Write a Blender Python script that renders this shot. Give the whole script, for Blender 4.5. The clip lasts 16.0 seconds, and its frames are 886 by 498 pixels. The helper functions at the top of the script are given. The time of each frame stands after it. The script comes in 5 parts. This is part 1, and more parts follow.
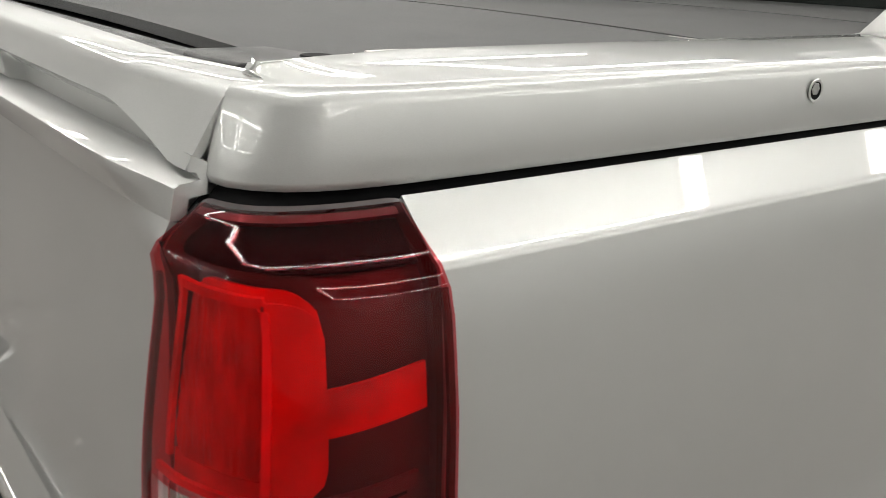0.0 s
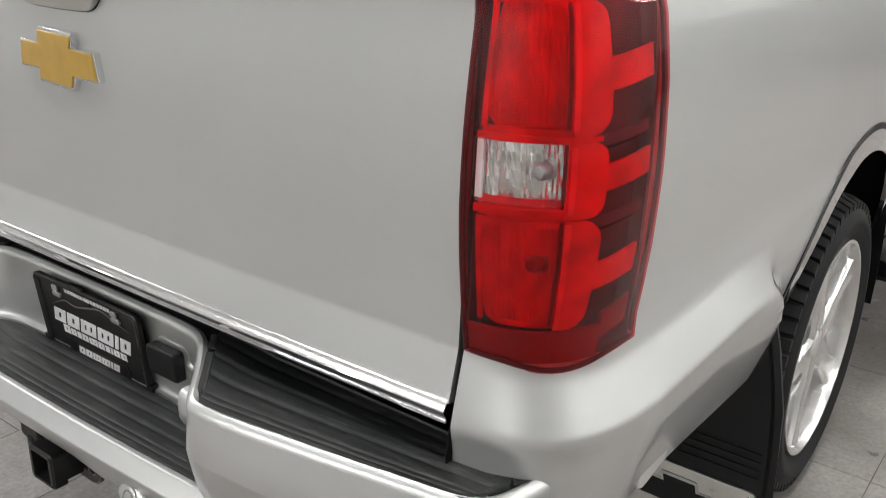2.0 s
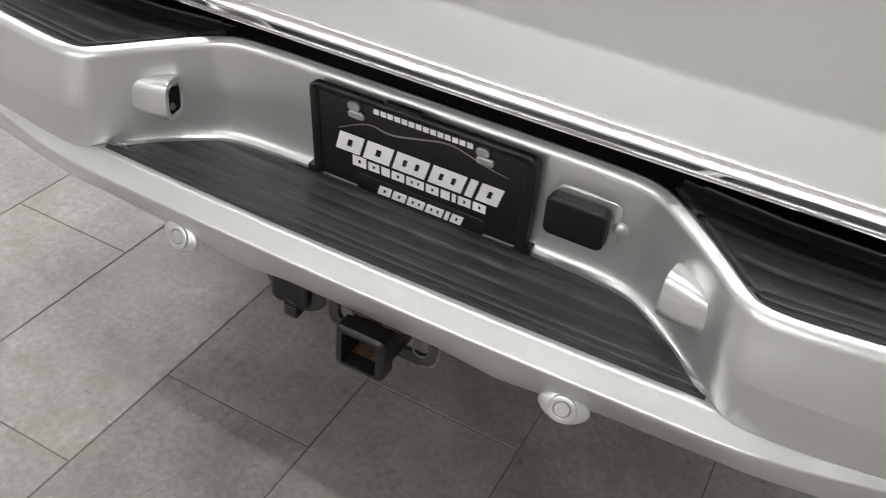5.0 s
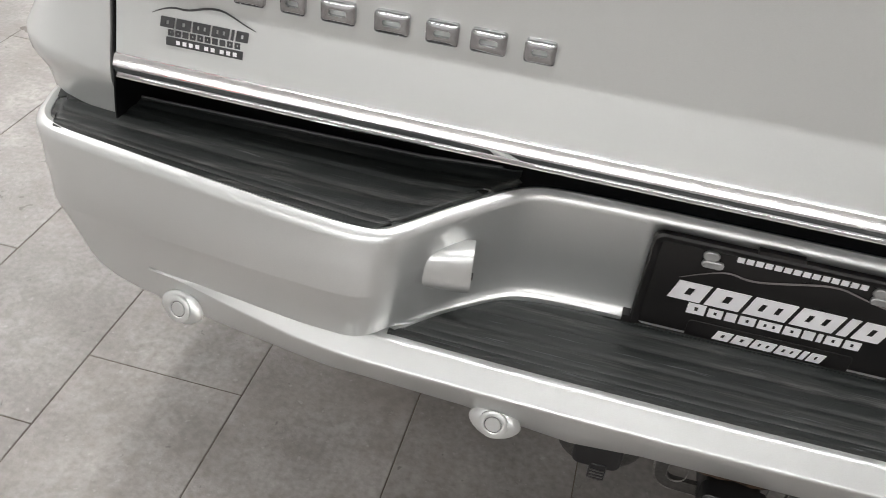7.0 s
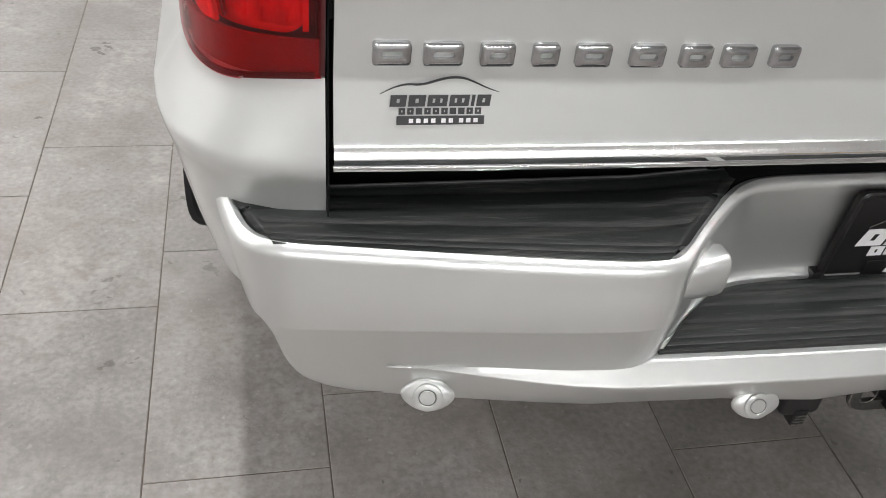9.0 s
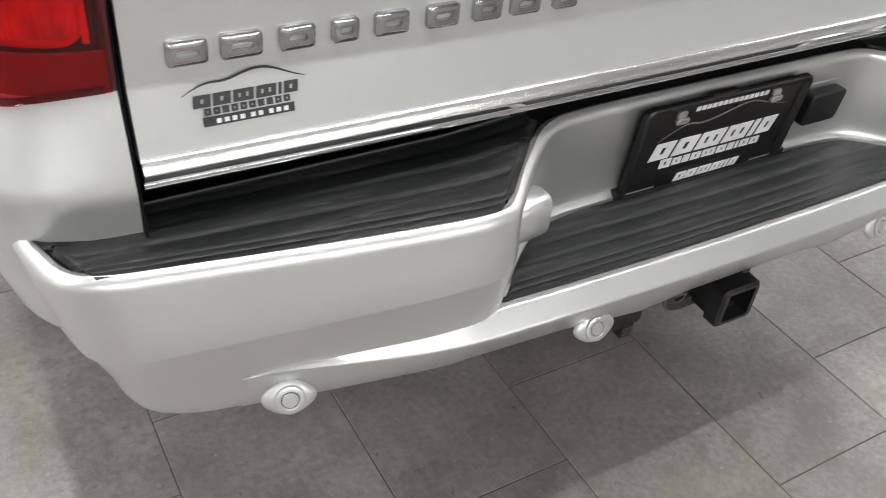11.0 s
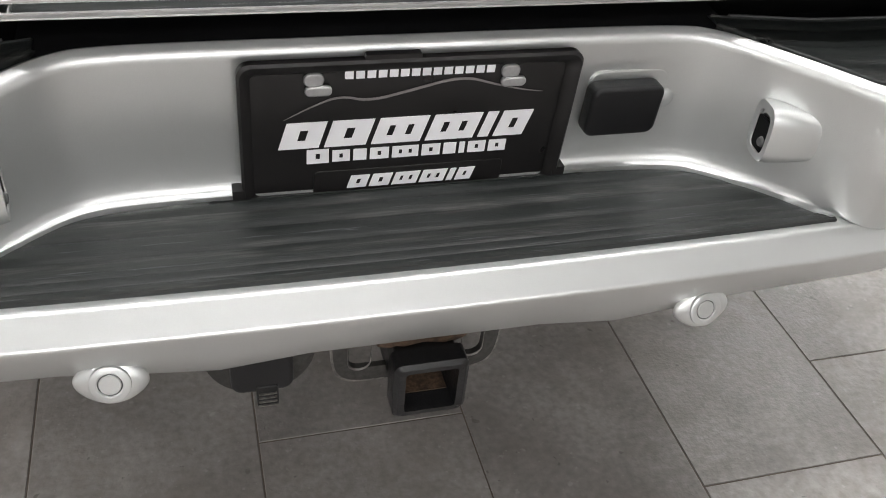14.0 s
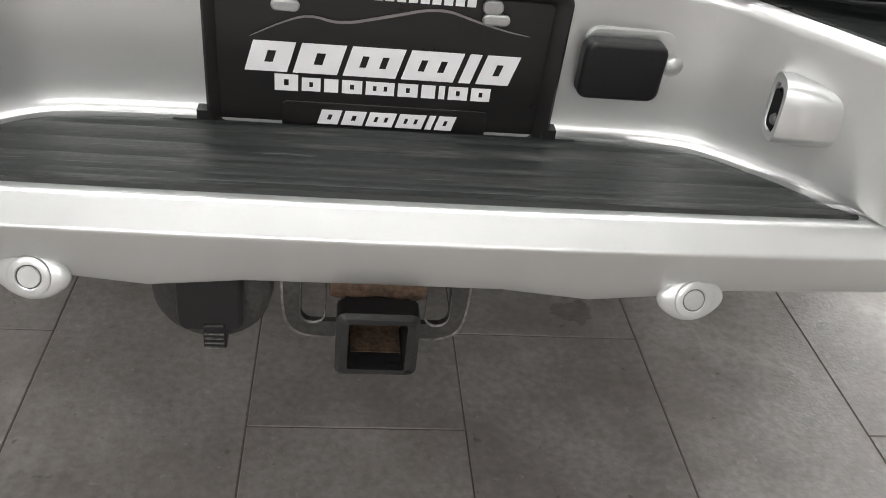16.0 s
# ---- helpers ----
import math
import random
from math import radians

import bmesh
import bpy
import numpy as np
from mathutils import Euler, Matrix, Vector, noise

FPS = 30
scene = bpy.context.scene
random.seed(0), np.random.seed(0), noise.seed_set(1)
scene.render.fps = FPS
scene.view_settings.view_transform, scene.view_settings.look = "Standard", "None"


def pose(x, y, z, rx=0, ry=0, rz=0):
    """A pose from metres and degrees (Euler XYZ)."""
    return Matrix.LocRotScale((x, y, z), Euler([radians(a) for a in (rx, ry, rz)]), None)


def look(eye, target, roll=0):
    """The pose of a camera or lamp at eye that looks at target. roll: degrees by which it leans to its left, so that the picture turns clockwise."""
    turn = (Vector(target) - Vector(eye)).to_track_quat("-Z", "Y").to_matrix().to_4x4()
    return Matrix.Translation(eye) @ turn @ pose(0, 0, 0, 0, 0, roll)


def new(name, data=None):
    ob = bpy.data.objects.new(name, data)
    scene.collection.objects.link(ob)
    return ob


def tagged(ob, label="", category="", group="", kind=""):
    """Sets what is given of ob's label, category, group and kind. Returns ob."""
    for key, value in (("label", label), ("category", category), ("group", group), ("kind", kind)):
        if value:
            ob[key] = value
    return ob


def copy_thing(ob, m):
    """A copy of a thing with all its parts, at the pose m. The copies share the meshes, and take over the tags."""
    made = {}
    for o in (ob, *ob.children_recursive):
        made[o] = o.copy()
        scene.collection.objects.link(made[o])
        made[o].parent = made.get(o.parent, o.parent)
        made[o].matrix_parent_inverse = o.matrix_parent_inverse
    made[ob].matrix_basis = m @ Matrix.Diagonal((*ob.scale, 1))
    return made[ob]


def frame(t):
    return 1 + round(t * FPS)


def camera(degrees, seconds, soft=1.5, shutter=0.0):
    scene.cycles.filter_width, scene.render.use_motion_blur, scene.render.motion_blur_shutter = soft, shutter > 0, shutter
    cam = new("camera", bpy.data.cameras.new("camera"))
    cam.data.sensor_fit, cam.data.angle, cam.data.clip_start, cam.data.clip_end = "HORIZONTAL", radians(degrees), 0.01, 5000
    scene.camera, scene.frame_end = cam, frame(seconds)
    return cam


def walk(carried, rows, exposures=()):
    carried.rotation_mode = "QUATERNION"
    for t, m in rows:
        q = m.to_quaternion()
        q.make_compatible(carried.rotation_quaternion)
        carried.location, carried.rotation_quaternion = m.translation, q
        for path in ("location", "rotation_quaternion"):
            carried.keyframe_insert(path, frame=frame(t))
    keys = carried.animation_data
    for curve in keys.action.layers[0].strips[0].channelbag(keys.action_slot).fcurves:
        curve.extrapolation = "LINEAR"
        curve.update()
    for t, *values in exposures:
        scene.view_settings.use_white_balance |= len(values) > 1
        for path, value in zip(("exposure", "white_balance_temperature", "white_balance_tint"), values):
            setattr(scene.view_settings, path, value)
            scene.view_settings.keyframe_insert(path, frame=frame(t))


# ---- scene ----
cam = camera(52.6, 16.0, soft=0.6, shutter=0.2)
PATH = [
    (0, (1.398, -0.087, 1.461), (-0.116, 1.063, 0.841), 2.3),
    (0.5, (1.415, -0.268, 1.467), (0.008, 1.015, 0.856), 2.6),
    (1, (1.423, -0.507, 1.46), (0.162, 0.921, 0.851), 2.6),
    (1.5, (1.392, -0.615, 1.404), (0.193, 0.866, 0.794), 1.2),
    (2, (1.347, -0.671, 1.324), (0.229, 0.824, 0.606), 1.3),
    (2.5, (1.266, -0.645, 1.285), (0.213, 0.837, 0.452), 1.5),
    (3, (1.143, -0.605, 1.249), (0.183, 0.857, 0.279), 2.1),
    (3.5, (0.96, -0.658, 1.208), (0.113, 0.766, 0.089), 3.6),
    (4, (0.767, -0.707, 1.208), (-0.01, 0.694, 0.011), 4.1),
    (4.2, (0.7, -0.717, 1.202), (-0.051, 0.69, -0.005), 4.4),
    (6.3, (0.005, -0.748, 1.243), (-0.462, 0.753, 0.006), 7.8),
    (6.5, (-0.054, -0.747, 1.236), (-0.483, 0.771, 0.007), 7.3),
    (7, (-0.23, -0.733, 1.241), (-0.521, 0.823, 0.018), 6.5),
    (7.5, (-0.404, -0.748, 1.247), (-0.533, 0.828, 0.023), 6.8),
    (8, (-0.607, -0.798, 1.257), (-0.568, 0.795, 0.047), 6.4),
    (8.2, (-0.661, -0.783, 1.247), (-0.56, 0.81, 0.042), 6.3),
    (10.3, (-1.054, -0.589, 1.241), (-0.259, 0.754, -0.011), 6.6),
    (10.5, (-1.032, -0.607, 1.244), (-0.212, 0.725, -0.002), 6.1),
    (11, (-0.926, -0.637, 1.236), (-0.057, 0.675, 0.002), 6.3),
    (11.5, (-0.814, -0.656, 1.22), (0.092, 0.652, 0.009), 6.7),
    (12, (-0.72, -0.648, 1.195), (0.203, 0.663, 0.0), 6.9),
    (12.5, (-0.566, -0.607, 1.153), (0.362, 0.708, -0.034), 7.0),
    (13, (-0.42, -0.586, 1.104), (0.421, 0.774, -0.097), 6.2),
    (13.5, (-0.259, -0.582, 1.081), (0.398, 0.859, -0.141), 6.4),
    (14, (-0.188, -0.598, 1.035), (0.313, 0.896, -0.197), 6.0),
    (14.5, (-0.138, -0.645, 1.009), (0.247, 0.877, -0.229), 5.6),
    (15, (-0.098, -0.672, 0.914), (0.223, 0.887, -0.296), 5.6),
    (15.5, (-0.061, -0.658, 0.908), (0.221, 0.957, -0.238), 5.9),
    (16, (-0.036, -0.648, 0.91), (0.204, 1.007, -0.187), 6.9),
]
walk(cam, [(t, look(eye, target, roll)) for t, eye, target, roll in PATH],
     [(0.0, -0.94, 6750, 8), (0.5, -0.78, 6690, 8), (1.0, -0.54, 6600, 8), (1.5, -0.38, 6540, 9), (2.0, -0.30, 6500, 9), (2.5, -0.24, 6500, 9), (4.0, -0.16, 6550, 10), (8.0, -0.10, 6480, 10), (12.0, -0.04, 6450, 10), (13.5, 0.0, 6450, 10), (14.5, 0.13, 6500, 10), (16.0, 0.16, 6500, 10)])

# ---- light of the hall ----
world = bpy.data.worlds.new("world")
scene.world = world
world.use_nodes = True
world.node_tree.nodes["Background"].inputs[0].default_value = (0.55, 0.57, 0.6, 1)
world.node_tree.nodes["Background"].inputs[1].default_value = 0.02


# ---- materials ----
def mat(name, color, rough=0.5, metal=0.0, coat=0.0, coat_rough=0.03, var=0.0, var_scale=8.0, bump=0.0, bump_scale=200.0,
        rvar=0.0, spec=0.5, fine=0.0, fine_scale=150.0, per_piece=0.0, stretch=None, place=False, scuff=0.0, scuff_scale=9.0, stain=None, speck=0.0, chip=0.0):
    """A surface with stains at one scale, grain at another, fine relief, and a slight change from piece to piece."""
    m = bpy.data.materials.new(name)
    m.use_nodes = True
    nt = m.node_tree
    b = nt.nodes["Principled BSDF"]
    b.inputs["Base Color"].default_value = (*color, 1)
    b.inputs["Roughness"].default_value = rough
    b.inputs["Metallic"].default_value = metal
    b.inputs["Coat Weight"].default_value = coat
    b.inputs["Coat Roughness"].default_value = coat_rough
    b.inputs["Specular IOR Level"].default_value = spec
    tc = nt.nodes.new("ShaderNodeTexCoord")
    where = nt.nodes.new("ShaderNodeNewGeometry")
    last = None

    def noise_node(scale, detail=4):
        n = nt.nodes.new("ShaderNodeTexNoise")
        n.inputs["Scale"].default_value = scale
        n.inputs["Detail"].default_value = detail
        src = where.outputs["Position"] if place else tc.outputs["Object"]
        if stretch:
            mp = nt.nodes.new("ShaderNodeMapping")
            mp.inputs["Scale"].default_value = stretch
            nt.links.new(src, mp.inputs["Vector"])
            src = mp.outputs[0]
        nt.links.new(src, n.inputs["Vector"])
        return n

    def modulate(src, fac, amount):
        mp = nt.nodes.new("ShaderNodeMapRange")
        mp.inputs["From Min"].default_value, mp.inputs["From Max"].default_value = 0.3, 0.7
        mp.inputs["To Min"].default_value, mp.inputs["To Max"].default_value = 1 - amount, 1 + amount
        nt.links.new(fac, mp.inputs["Value"])
        mx = nt.nodes.new("ShaderNodeMix")
        mx.data_type, mx.blend_type = "RGBA", "MULTIPLY"
        mx.inputs[0].default_value = 1
        if src is None:
            mx.inputs[6].default_value = (*color, 1)
        else:
            nt.links.new(src, mx.inputs[6])
        nt.links.new(mp.outputs[0], mx.inputs[7])
        return mx.outputs[2]

    if var:
        n = noise_node(var_scale)
        last = modulate(last, n.outputs[0], var)
        if rvar:
            mp = nt.nodes.new("ShaderNodeMapRange")
            mp.inputs["From Min"].default_value, mp.inputs["From Max"].default_value = 0.3, 0.7
            mp.inputs["To Min"].default_value, mp.inputs["To Max"].default_value = max(0, rough - rvar), rough + rvar
            nt.links.new(n.outputs[0], mp.inputs["Value"])
            nt.links.new(mp.outputs[0], b.inputs["Roughness"])
    if fine:
        last = modulate(last, noise_node(fine_scale, 6).outputs[0], fine)
    if scuff:
        a, b2 = noise_node(scuff_scale, 5), noise_node(scuff_scale * 7, 6)
        a.inputs["Distortion"].default_value = 0.6
        th = nt.nodes.new("ShaderNodeMapRange")
        th.inputs["From Min"].default_value, th.inputs["From Max"].default_value = 0.50, 0.66
        nt.links.new(a.outputs[0], th.inputs["Value"])
        th2 = nt.nodes.new("ShaderNodeMapRange")
        th2.inputs["From Min"].default_value, th2.inputs["From Max"].default_value = 0.44, 0.58
        nt.links.new(b2.outputs[0], th2.inputs["Value"])
        both = nt.nodes.new("ShaderNodeMath")
        both.operation = "MULTIPLY"
        nt.links.new(th.outputs[0], both.inputs[0])
        nt.links.new(th2.outputs[0], both.inputs[1])
        am = nt.nodes.new("ShaderNodeMath")
        am.operation = "MULTIPLY"
        am.inputs[1].default_value = scuff
        nt.links.new(both.outputs[0], am.inputs[0])
        dust = nt.nodes.new("ShaderNodeMix")
        dust.data_type = "RGBA"
        dust.inputs[7].default_value = (0.48, 0.455, 0.43, 1)
        nt.links.new(am.outputs[0], dust.inputs[0])
        if last is None:
            dust.inputs[6].default_value = (*color, 1)
        else:
            nt.links.new(last, dust.inputs[6])
        last = dust.outputs[2]
    def blend(src, fac, lo, hi, tint, amount):
        th3 = nt.nodes.new("ShaderNodeMapRange")
        th3.inputs["From Min"].default_value, th3.inputs["From Max"].default_value = lo, hi
        th3.inputs["To Max"].default_value = amount
        nt.links.new(fac, th3.inputs["Value"])
        mx = nt.nodes.new("ShaderNodeMix")
        mx.data_type = "RGBA"
        mx.inputs[7].default_value = (*tint, 1)
        nt.links.new(th3.outputs[0], mx.inputs[0])
        nt.links.new(src, mx.inputs[6])
        return mx.outputs[2]

    if stain:
        last = blend(last, noise_node(4.5, 7).outputs[0], 0.42, 0.75, stain, 0.7)
        last = blend(last, noise_node(17, 8).outputs[0], 0.50, 0.78, stain, 0.6)
    if speck:
        last = blend(last, noise_node(170, 1).outputs[0], 0.735, 0.76, (0.6, 0.58, 0.55), speck)
    if chip:
        chips = noise_node(44, 2)
        chips.inputs["Distortion"].default_value = 0.8
        last = blend(last, chips.outputs[0], 0.725, 0.755, (0.07, 0.062, 0.056), chip)
        last = blend(last, noise_node(60, 3).outputs[0], 0.66, 0.72, (0.40, 0.38, 0.365), chip * 0.6)
    if per_piece:
        oi = nt.nodes.new("ShaderNodeObjectInfo")
        last = modulate(last, oi.outputs["Random"], per_piece)
    if last is not None:
        nt.links.new(last, b.inputs["Base Color"])
    if bump:
        bp = nt.nodes.new("ShaderNodeBump")
        bp.inputs["Strength"].default_value = bump
        bp.inputs["Distance"].default_value = 0.001
        nt.links.new(noise_node(bump_scale, 3).outputs[0], bp.inputs["Height"])
        nt.links.new(bp.outputs[0], b.inputs["Normal"])
    return m


def lens_mat(name, tint, gloss=0.03):
    """Clear moulded plastic, tinted, with a mirror gloss that grows towards grazing angles."""
    m = bpy.data.materials.new(name)
    m.use_nodes = True
    nt = m.node_tree
    nt.nodes.remove(nt.nodes["Principled BSDF"])
    tr = nt.nodes.new("ShaderNodeBsdfTransparent")
    tr.inputs[0].default_value = (*tint, 1)
    gl = nt.nodes.new("ShaderNodeBsdfGlossy")
    gl.inputs["Roughness"].default_value = gloss
    lw = nt.nodes.new("ShaderNodeLayerWeight")
    pw = nt.nodes.new("ShaderNodeMath")
    pw.operation = "POWER"
    pw.inputs[1].default_value = 4.0
    nt.links.new(lw.outputs["Facing"], pw.inputs[0])
    ad = nt.nodes.new("ShaderNodeMath")
    ad.operation, ad.use_clamp = "MULTIPLY_ADD", True
    ad.inputs[1].default_value, ad.inputs[2].default_value = 0.75, 0.028
    nt.links.new(pw.outputs[0], ad.inputs[0])
    mx = nt.nodes.new("ShaderNodeMixShader")
    nt.links.new(ad.outputs[0], mx.inputs[0])
    nt.links.new(tr.outputs[0], mx.inputs[1])
    nt.links.new(gl.outputs[0], mx.inputs[2])
    nt.links.new(mx.outputs[0], nt.nodes["Material Output"].inputs[0])
    return m


def lamp_mat(name, color, strength):
    m = bpy.data.materials.new(name)
    m.use_nodes = True
    b = m.node_tree.nodes["Principled BSDF"]
    b.inputs["Base Color"].default_value = (0.8, 0.8, 0.8, 1)
    b.inputs["Emission Color"].default_value = (*color, 1)
    b.inputs["Emission Strength"].default_value = strength
    return m


PAINT = mat("silver_paint", (0.585, 0.595, 0.585), 0.41, 0.50, 1.0, 0.015, var=0.02, var_scale=3, fine=0.06, fine_scale=1800, bump=0.03, bump_scale=1500)
BUMPER_PAINT = mat("bumper_silver_paint", (0.66, 0.67, 0.665), 0.36, 0.78, 0.5, 0.10, var=0.025, var_scale=4, fine=0.06, fine_scale=1500, bump=0.05, bump_scale=1200)
CHROME = mat("chrome", (0.84, 0.84, 0.85), 0.05, 1.0, var=0.02, var_scale=12)
# Grey of small plastic parts; in the hand hold it stands for shade.
SHADE = mat("grey_plastic_and_recess_shade", (0.10, 0.10, 0.10), 0.5, var=0.1, var_scale=20, bump=0.1, bump_scale=600)
SATIN = mat("satin_metal", (0.72, 0.70, 0.66), 0.32, 1.0, var=0.05, var_scale=15, rvar=0.06, fine=0.05, fine_scale=300)
RIM = mat("polished_alloy", (0.80, 0.80, 0.79), 0.22, 0.9, 0.5, 0.05, var=0.03, var_scale=10)
BLACK = mat("black_plastic", (0.008, 0.008, 0.009), 0.44, var=0.25, var_scale=12, rvar=0.1, bump=0.25, bump_scale=900, fine=0.2, fine_scale=400, spec=0.4)
# Near-black for the underbody, and for gaps whose shade is put into the colour.
VOID = mat("underbody_and_gap_shade", (0.004, 0.004, 0.0045), 0.8, spec=0.2, var=0.3, var_scale=6, bump=0.2)
PAD = mat("step_pad_rubber", (0.015, 0.0172, 0.0166), 0.44, var=0.15, var_scale=40, rvar=0.08, bump=0.4, bump_scale=900, fine=0.16, fine_scale=260, stretch=(0.06, 1, 1), scuff=0.10, scuff_scale=60, spec=0.45)
# Paler, rougher copy of the chrome that imitates a broad white reflection.
STRIP_SHEEN = mat("strip_sheen_chrome", (0.92, 0.92, 0.91), 0.24, 1.0, rvar=0.04)
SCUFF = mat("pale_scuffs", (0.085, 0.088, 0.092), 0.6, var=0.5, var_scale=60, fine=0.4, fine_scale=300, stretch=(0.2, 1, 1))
RUBBER = mat("tyre_rubber", (0.012, 0.012, 0.0125), 0.8, spec=0.3, var=0.2, var_scale=9, bump=0.3, bump_scale=500)
COVER = mat("cover_vinyl", (0.055, 0.056, 0.056), 0.6, var=0.15, var_scale=5, bump=0.8, bump_scale=420, fine=0.3, fine_scale=500)
IRON = mat("black_coated_steel", (0.016, 0.016, 0.017), 0.38, 0.2, var=0.35, var_scale=25, rvar=0.12, bump=0.4, bump_scale=300)
DUSTY = mat("dusty_black_steel", (0.042, 0.040, 0.037), 0.6, 0.1, var=0.4, var_scale=30, rvar=0.1, bump=0.4, bump_scale=300, fine=0.35, fine_scale=180)
RUST = mat("rusty_steel", (0.085, 0.052, 0.032), 0.8, 0.1, var=0.6, var_scale=60, bump=1.0, bump_scale=250, fine=0.5, fine_scale=200)
WORN = mat("worn_steel_edge", (0.20, 0.19, 0.18), 0.45, 0.6, var=0.5, var_scale=60, fine=0.4, fine_scale=200)
LETTER = mat("dark_chrome_letters", (0.44, 0.44, 0.45), 0.07, 1.0)
GOLD = mat("gold_enamel", (0.74, 0.46, 0.09), 0.3, 0.55, 0.8, 0.05, var=0.06, var_scale=40, bump=0.2, bump_scale=900)
PLATE = mat("black_plate", (0.010, 0.009, 0.009), 0.35, var=0.2, var_scale=20, rvar=0.08)
WHITE = mat("white_print", (0.88, 0.87, 0.89), 0.45, var=0.03, var_scale=40)
GREY_PRINT = mat("grey_print", (0.22, 0.20, 0.20), 0.5, var=0.1, var_scale=60)
# Decal print, and the sensors' grooves, where the dark stands for shade.
DECAL_GROOVE = mat("dark_decal_and_groove_shade", (0.045, 0.045, 0.047), 0.4, var=0.15, var_scale=60)
NICKEL = mat("dull_screw_caps", (0.42, 0.42, 0.42), 0.45, 0.6, var=0.12, var_scale=150)
RED_LENS = lens_mat("red_lens", (0.93, 0.40, 0.43))
CLEAR_LENS = lens_mat("clear_lens", (0.97, 0.97, 0.97))
SMOKE = mat("maroon_housing", (0.10, 0.082, 0.085), 0.3, 0.0, 0.3, var=0.15, var_scale=18)
RED = mat("bright_red_reflector", (0.95, 0.006, 0.018), 0.45, 0.15, 0.0, 0.1, var=0.30, var_scale=24)
RIMRED = mat("deep_red_border", (0.075, 0.004, 0.008), 0.3, 0.1, 0.2, var=0.08, var_scale=30)
RED_FACET = mat("faceted_red_reflector", (0.80, 0.008, 0.018), 0.30, 0.35, 0.2, 0.05, var=0.30, var_scale=60, bump=0.4, bump_scale=300, stretch=(1.0, 1.0, 0.35))
# Plain red reflectors, and the lamp's grooves, where it stands for shade.
RED_DULL = mat("plain_red_and_groove_shade", (0.28, 0.006, 0.014), 0.38, 0.1, 0.2, var=0.08, var_scale=30, bump=0.4, bump_scale=500)
FACET = mat("silvered_reflector", (0.94, 0.93, 0.90), 0.16, 0.92, var=0.2, var_scale=45, bump=0.8, bump_scale=60)
GLASS_DARK = mat("dark_window_glass", (0.012, 0.016, 0.014), 0.04, 0.0, 0.0, spec=0.6, var=0.1, var_scale=3)
TILE = mat("slate_floor_tile", (0.238, 0.221, 0.211), 0.36, var=0.17, var_scale=6.5, rvar=0.10, bump=0.6, bump_scale=150, fine=0.20, fine_scale=80, per_piece=0.07, spec=0.5, place=True, scuff=0.30, scuff_scale=5, stain=(0.150, 0.130, 0.116), speck=0.14, chip=0.55)
GROUT = mat("tile_grout", (0.115, 0.096, 0.078), 0.9, spec=0.2, var=0.3, var_scale=9, bump=0.4, bump_scale=300)
WALL = mat("painted_wall", (0.58, 0.58, 0.575), 0.6, var=0.04, var_scale=2, bump=0.1, bump_scale=300)
# For the unseen lower wall that was added to darken the paint's reflections.
DARKWALL = mat("dark_reflected_wall", (0.16, 0.16, 0.16), 0.5, var=0.1, var_scale=2, bump=0.1)
CEIL = mat("ceiling_paint", (0.50, 0.50, 0.50), 0.8, var=0.04, var_scale=2)
TUBE = lamp_mat("led_tube", (1.0, 0.98, 0.95), 20.0)


# ---- helpers of shape ----
def thicken(bm, t):
    """Gives a sheet a back face and a rim."""
    bm.normal_update()
    faces, edge = list(bm.faces), [e for e in bm.edges if e.is_boundary]
    back = {v: bm.verts.new(v.co - v.normal * t) for v in list(bm.verts)}
    for f in faces:
        bm.faces.new([back[v] for v in reversed(f.verts)])
    for e in edge:
        for l in e.link_loops:
            if l.face in faces:
                a, b = l.vert, l.link_loop_next.vert
                bm.faces.new((b, a, back[a], back[b]))
                break


def part(name, bm, material, parent=None, label="", smooth=True, solid=0.0, bevel=0.0):
    if solid:
        thicken(bm, solid)
    bm.normal_update()
    for e in bm.edges:
        if len(e.link_faces) == 2 and e.calc_face_angle(0.0) > radians(42):
            e.smooth = False
    me = bpy.data.meshes.new(name)
    bm.to_mesh(me)
    bm.free()
    me.materials.append(material)
    if smooth:
        me.polygons.foreach_set("use_smooth", [True] * len(me.polygons))
    ob = new(name, me)
    if parent is not None:
        ob.parent = parent
    if label:
        ob["label"] = label
    if bevel:
        md = ob.modifiers.new("bevel", "BEVEL")
        md.width, md.segments, md.limit_method, md.angle_limit = bevel, 3, "ANGLE", radians(40)
        md.harden_normals = True
    return ob


def thing(name, label, category, group="", kind=""):
    return tagged(new(name), label, category, group, kind)


def loft(levels, flip=False, closed=False, skip=None):
    """A skin over rows of points that are all of one length."""
    bm = bmesh.new()
    rows = [[bm.verts.new(p) for p in lv] for lv in levels]
    n = len(rows[0])
    for k, (a, b) in enumerate(zip(rows, rows[1:])):
        for i in range(n if closed else n - 1):
            if skip and skip(k, i):
                continue
            j = (i + 1) % n
            f = (a[i], a[j], b[j], b[i])
            if len({tuple(round(c, 6) for c in v.co) for v in f}) < 3:
                continue
            bm.faces.new(f[::-1] if flip else f)
    bmesh.ops.remove_doubles(bm, verts=bm.verts, dist=1e-6)
    return bm


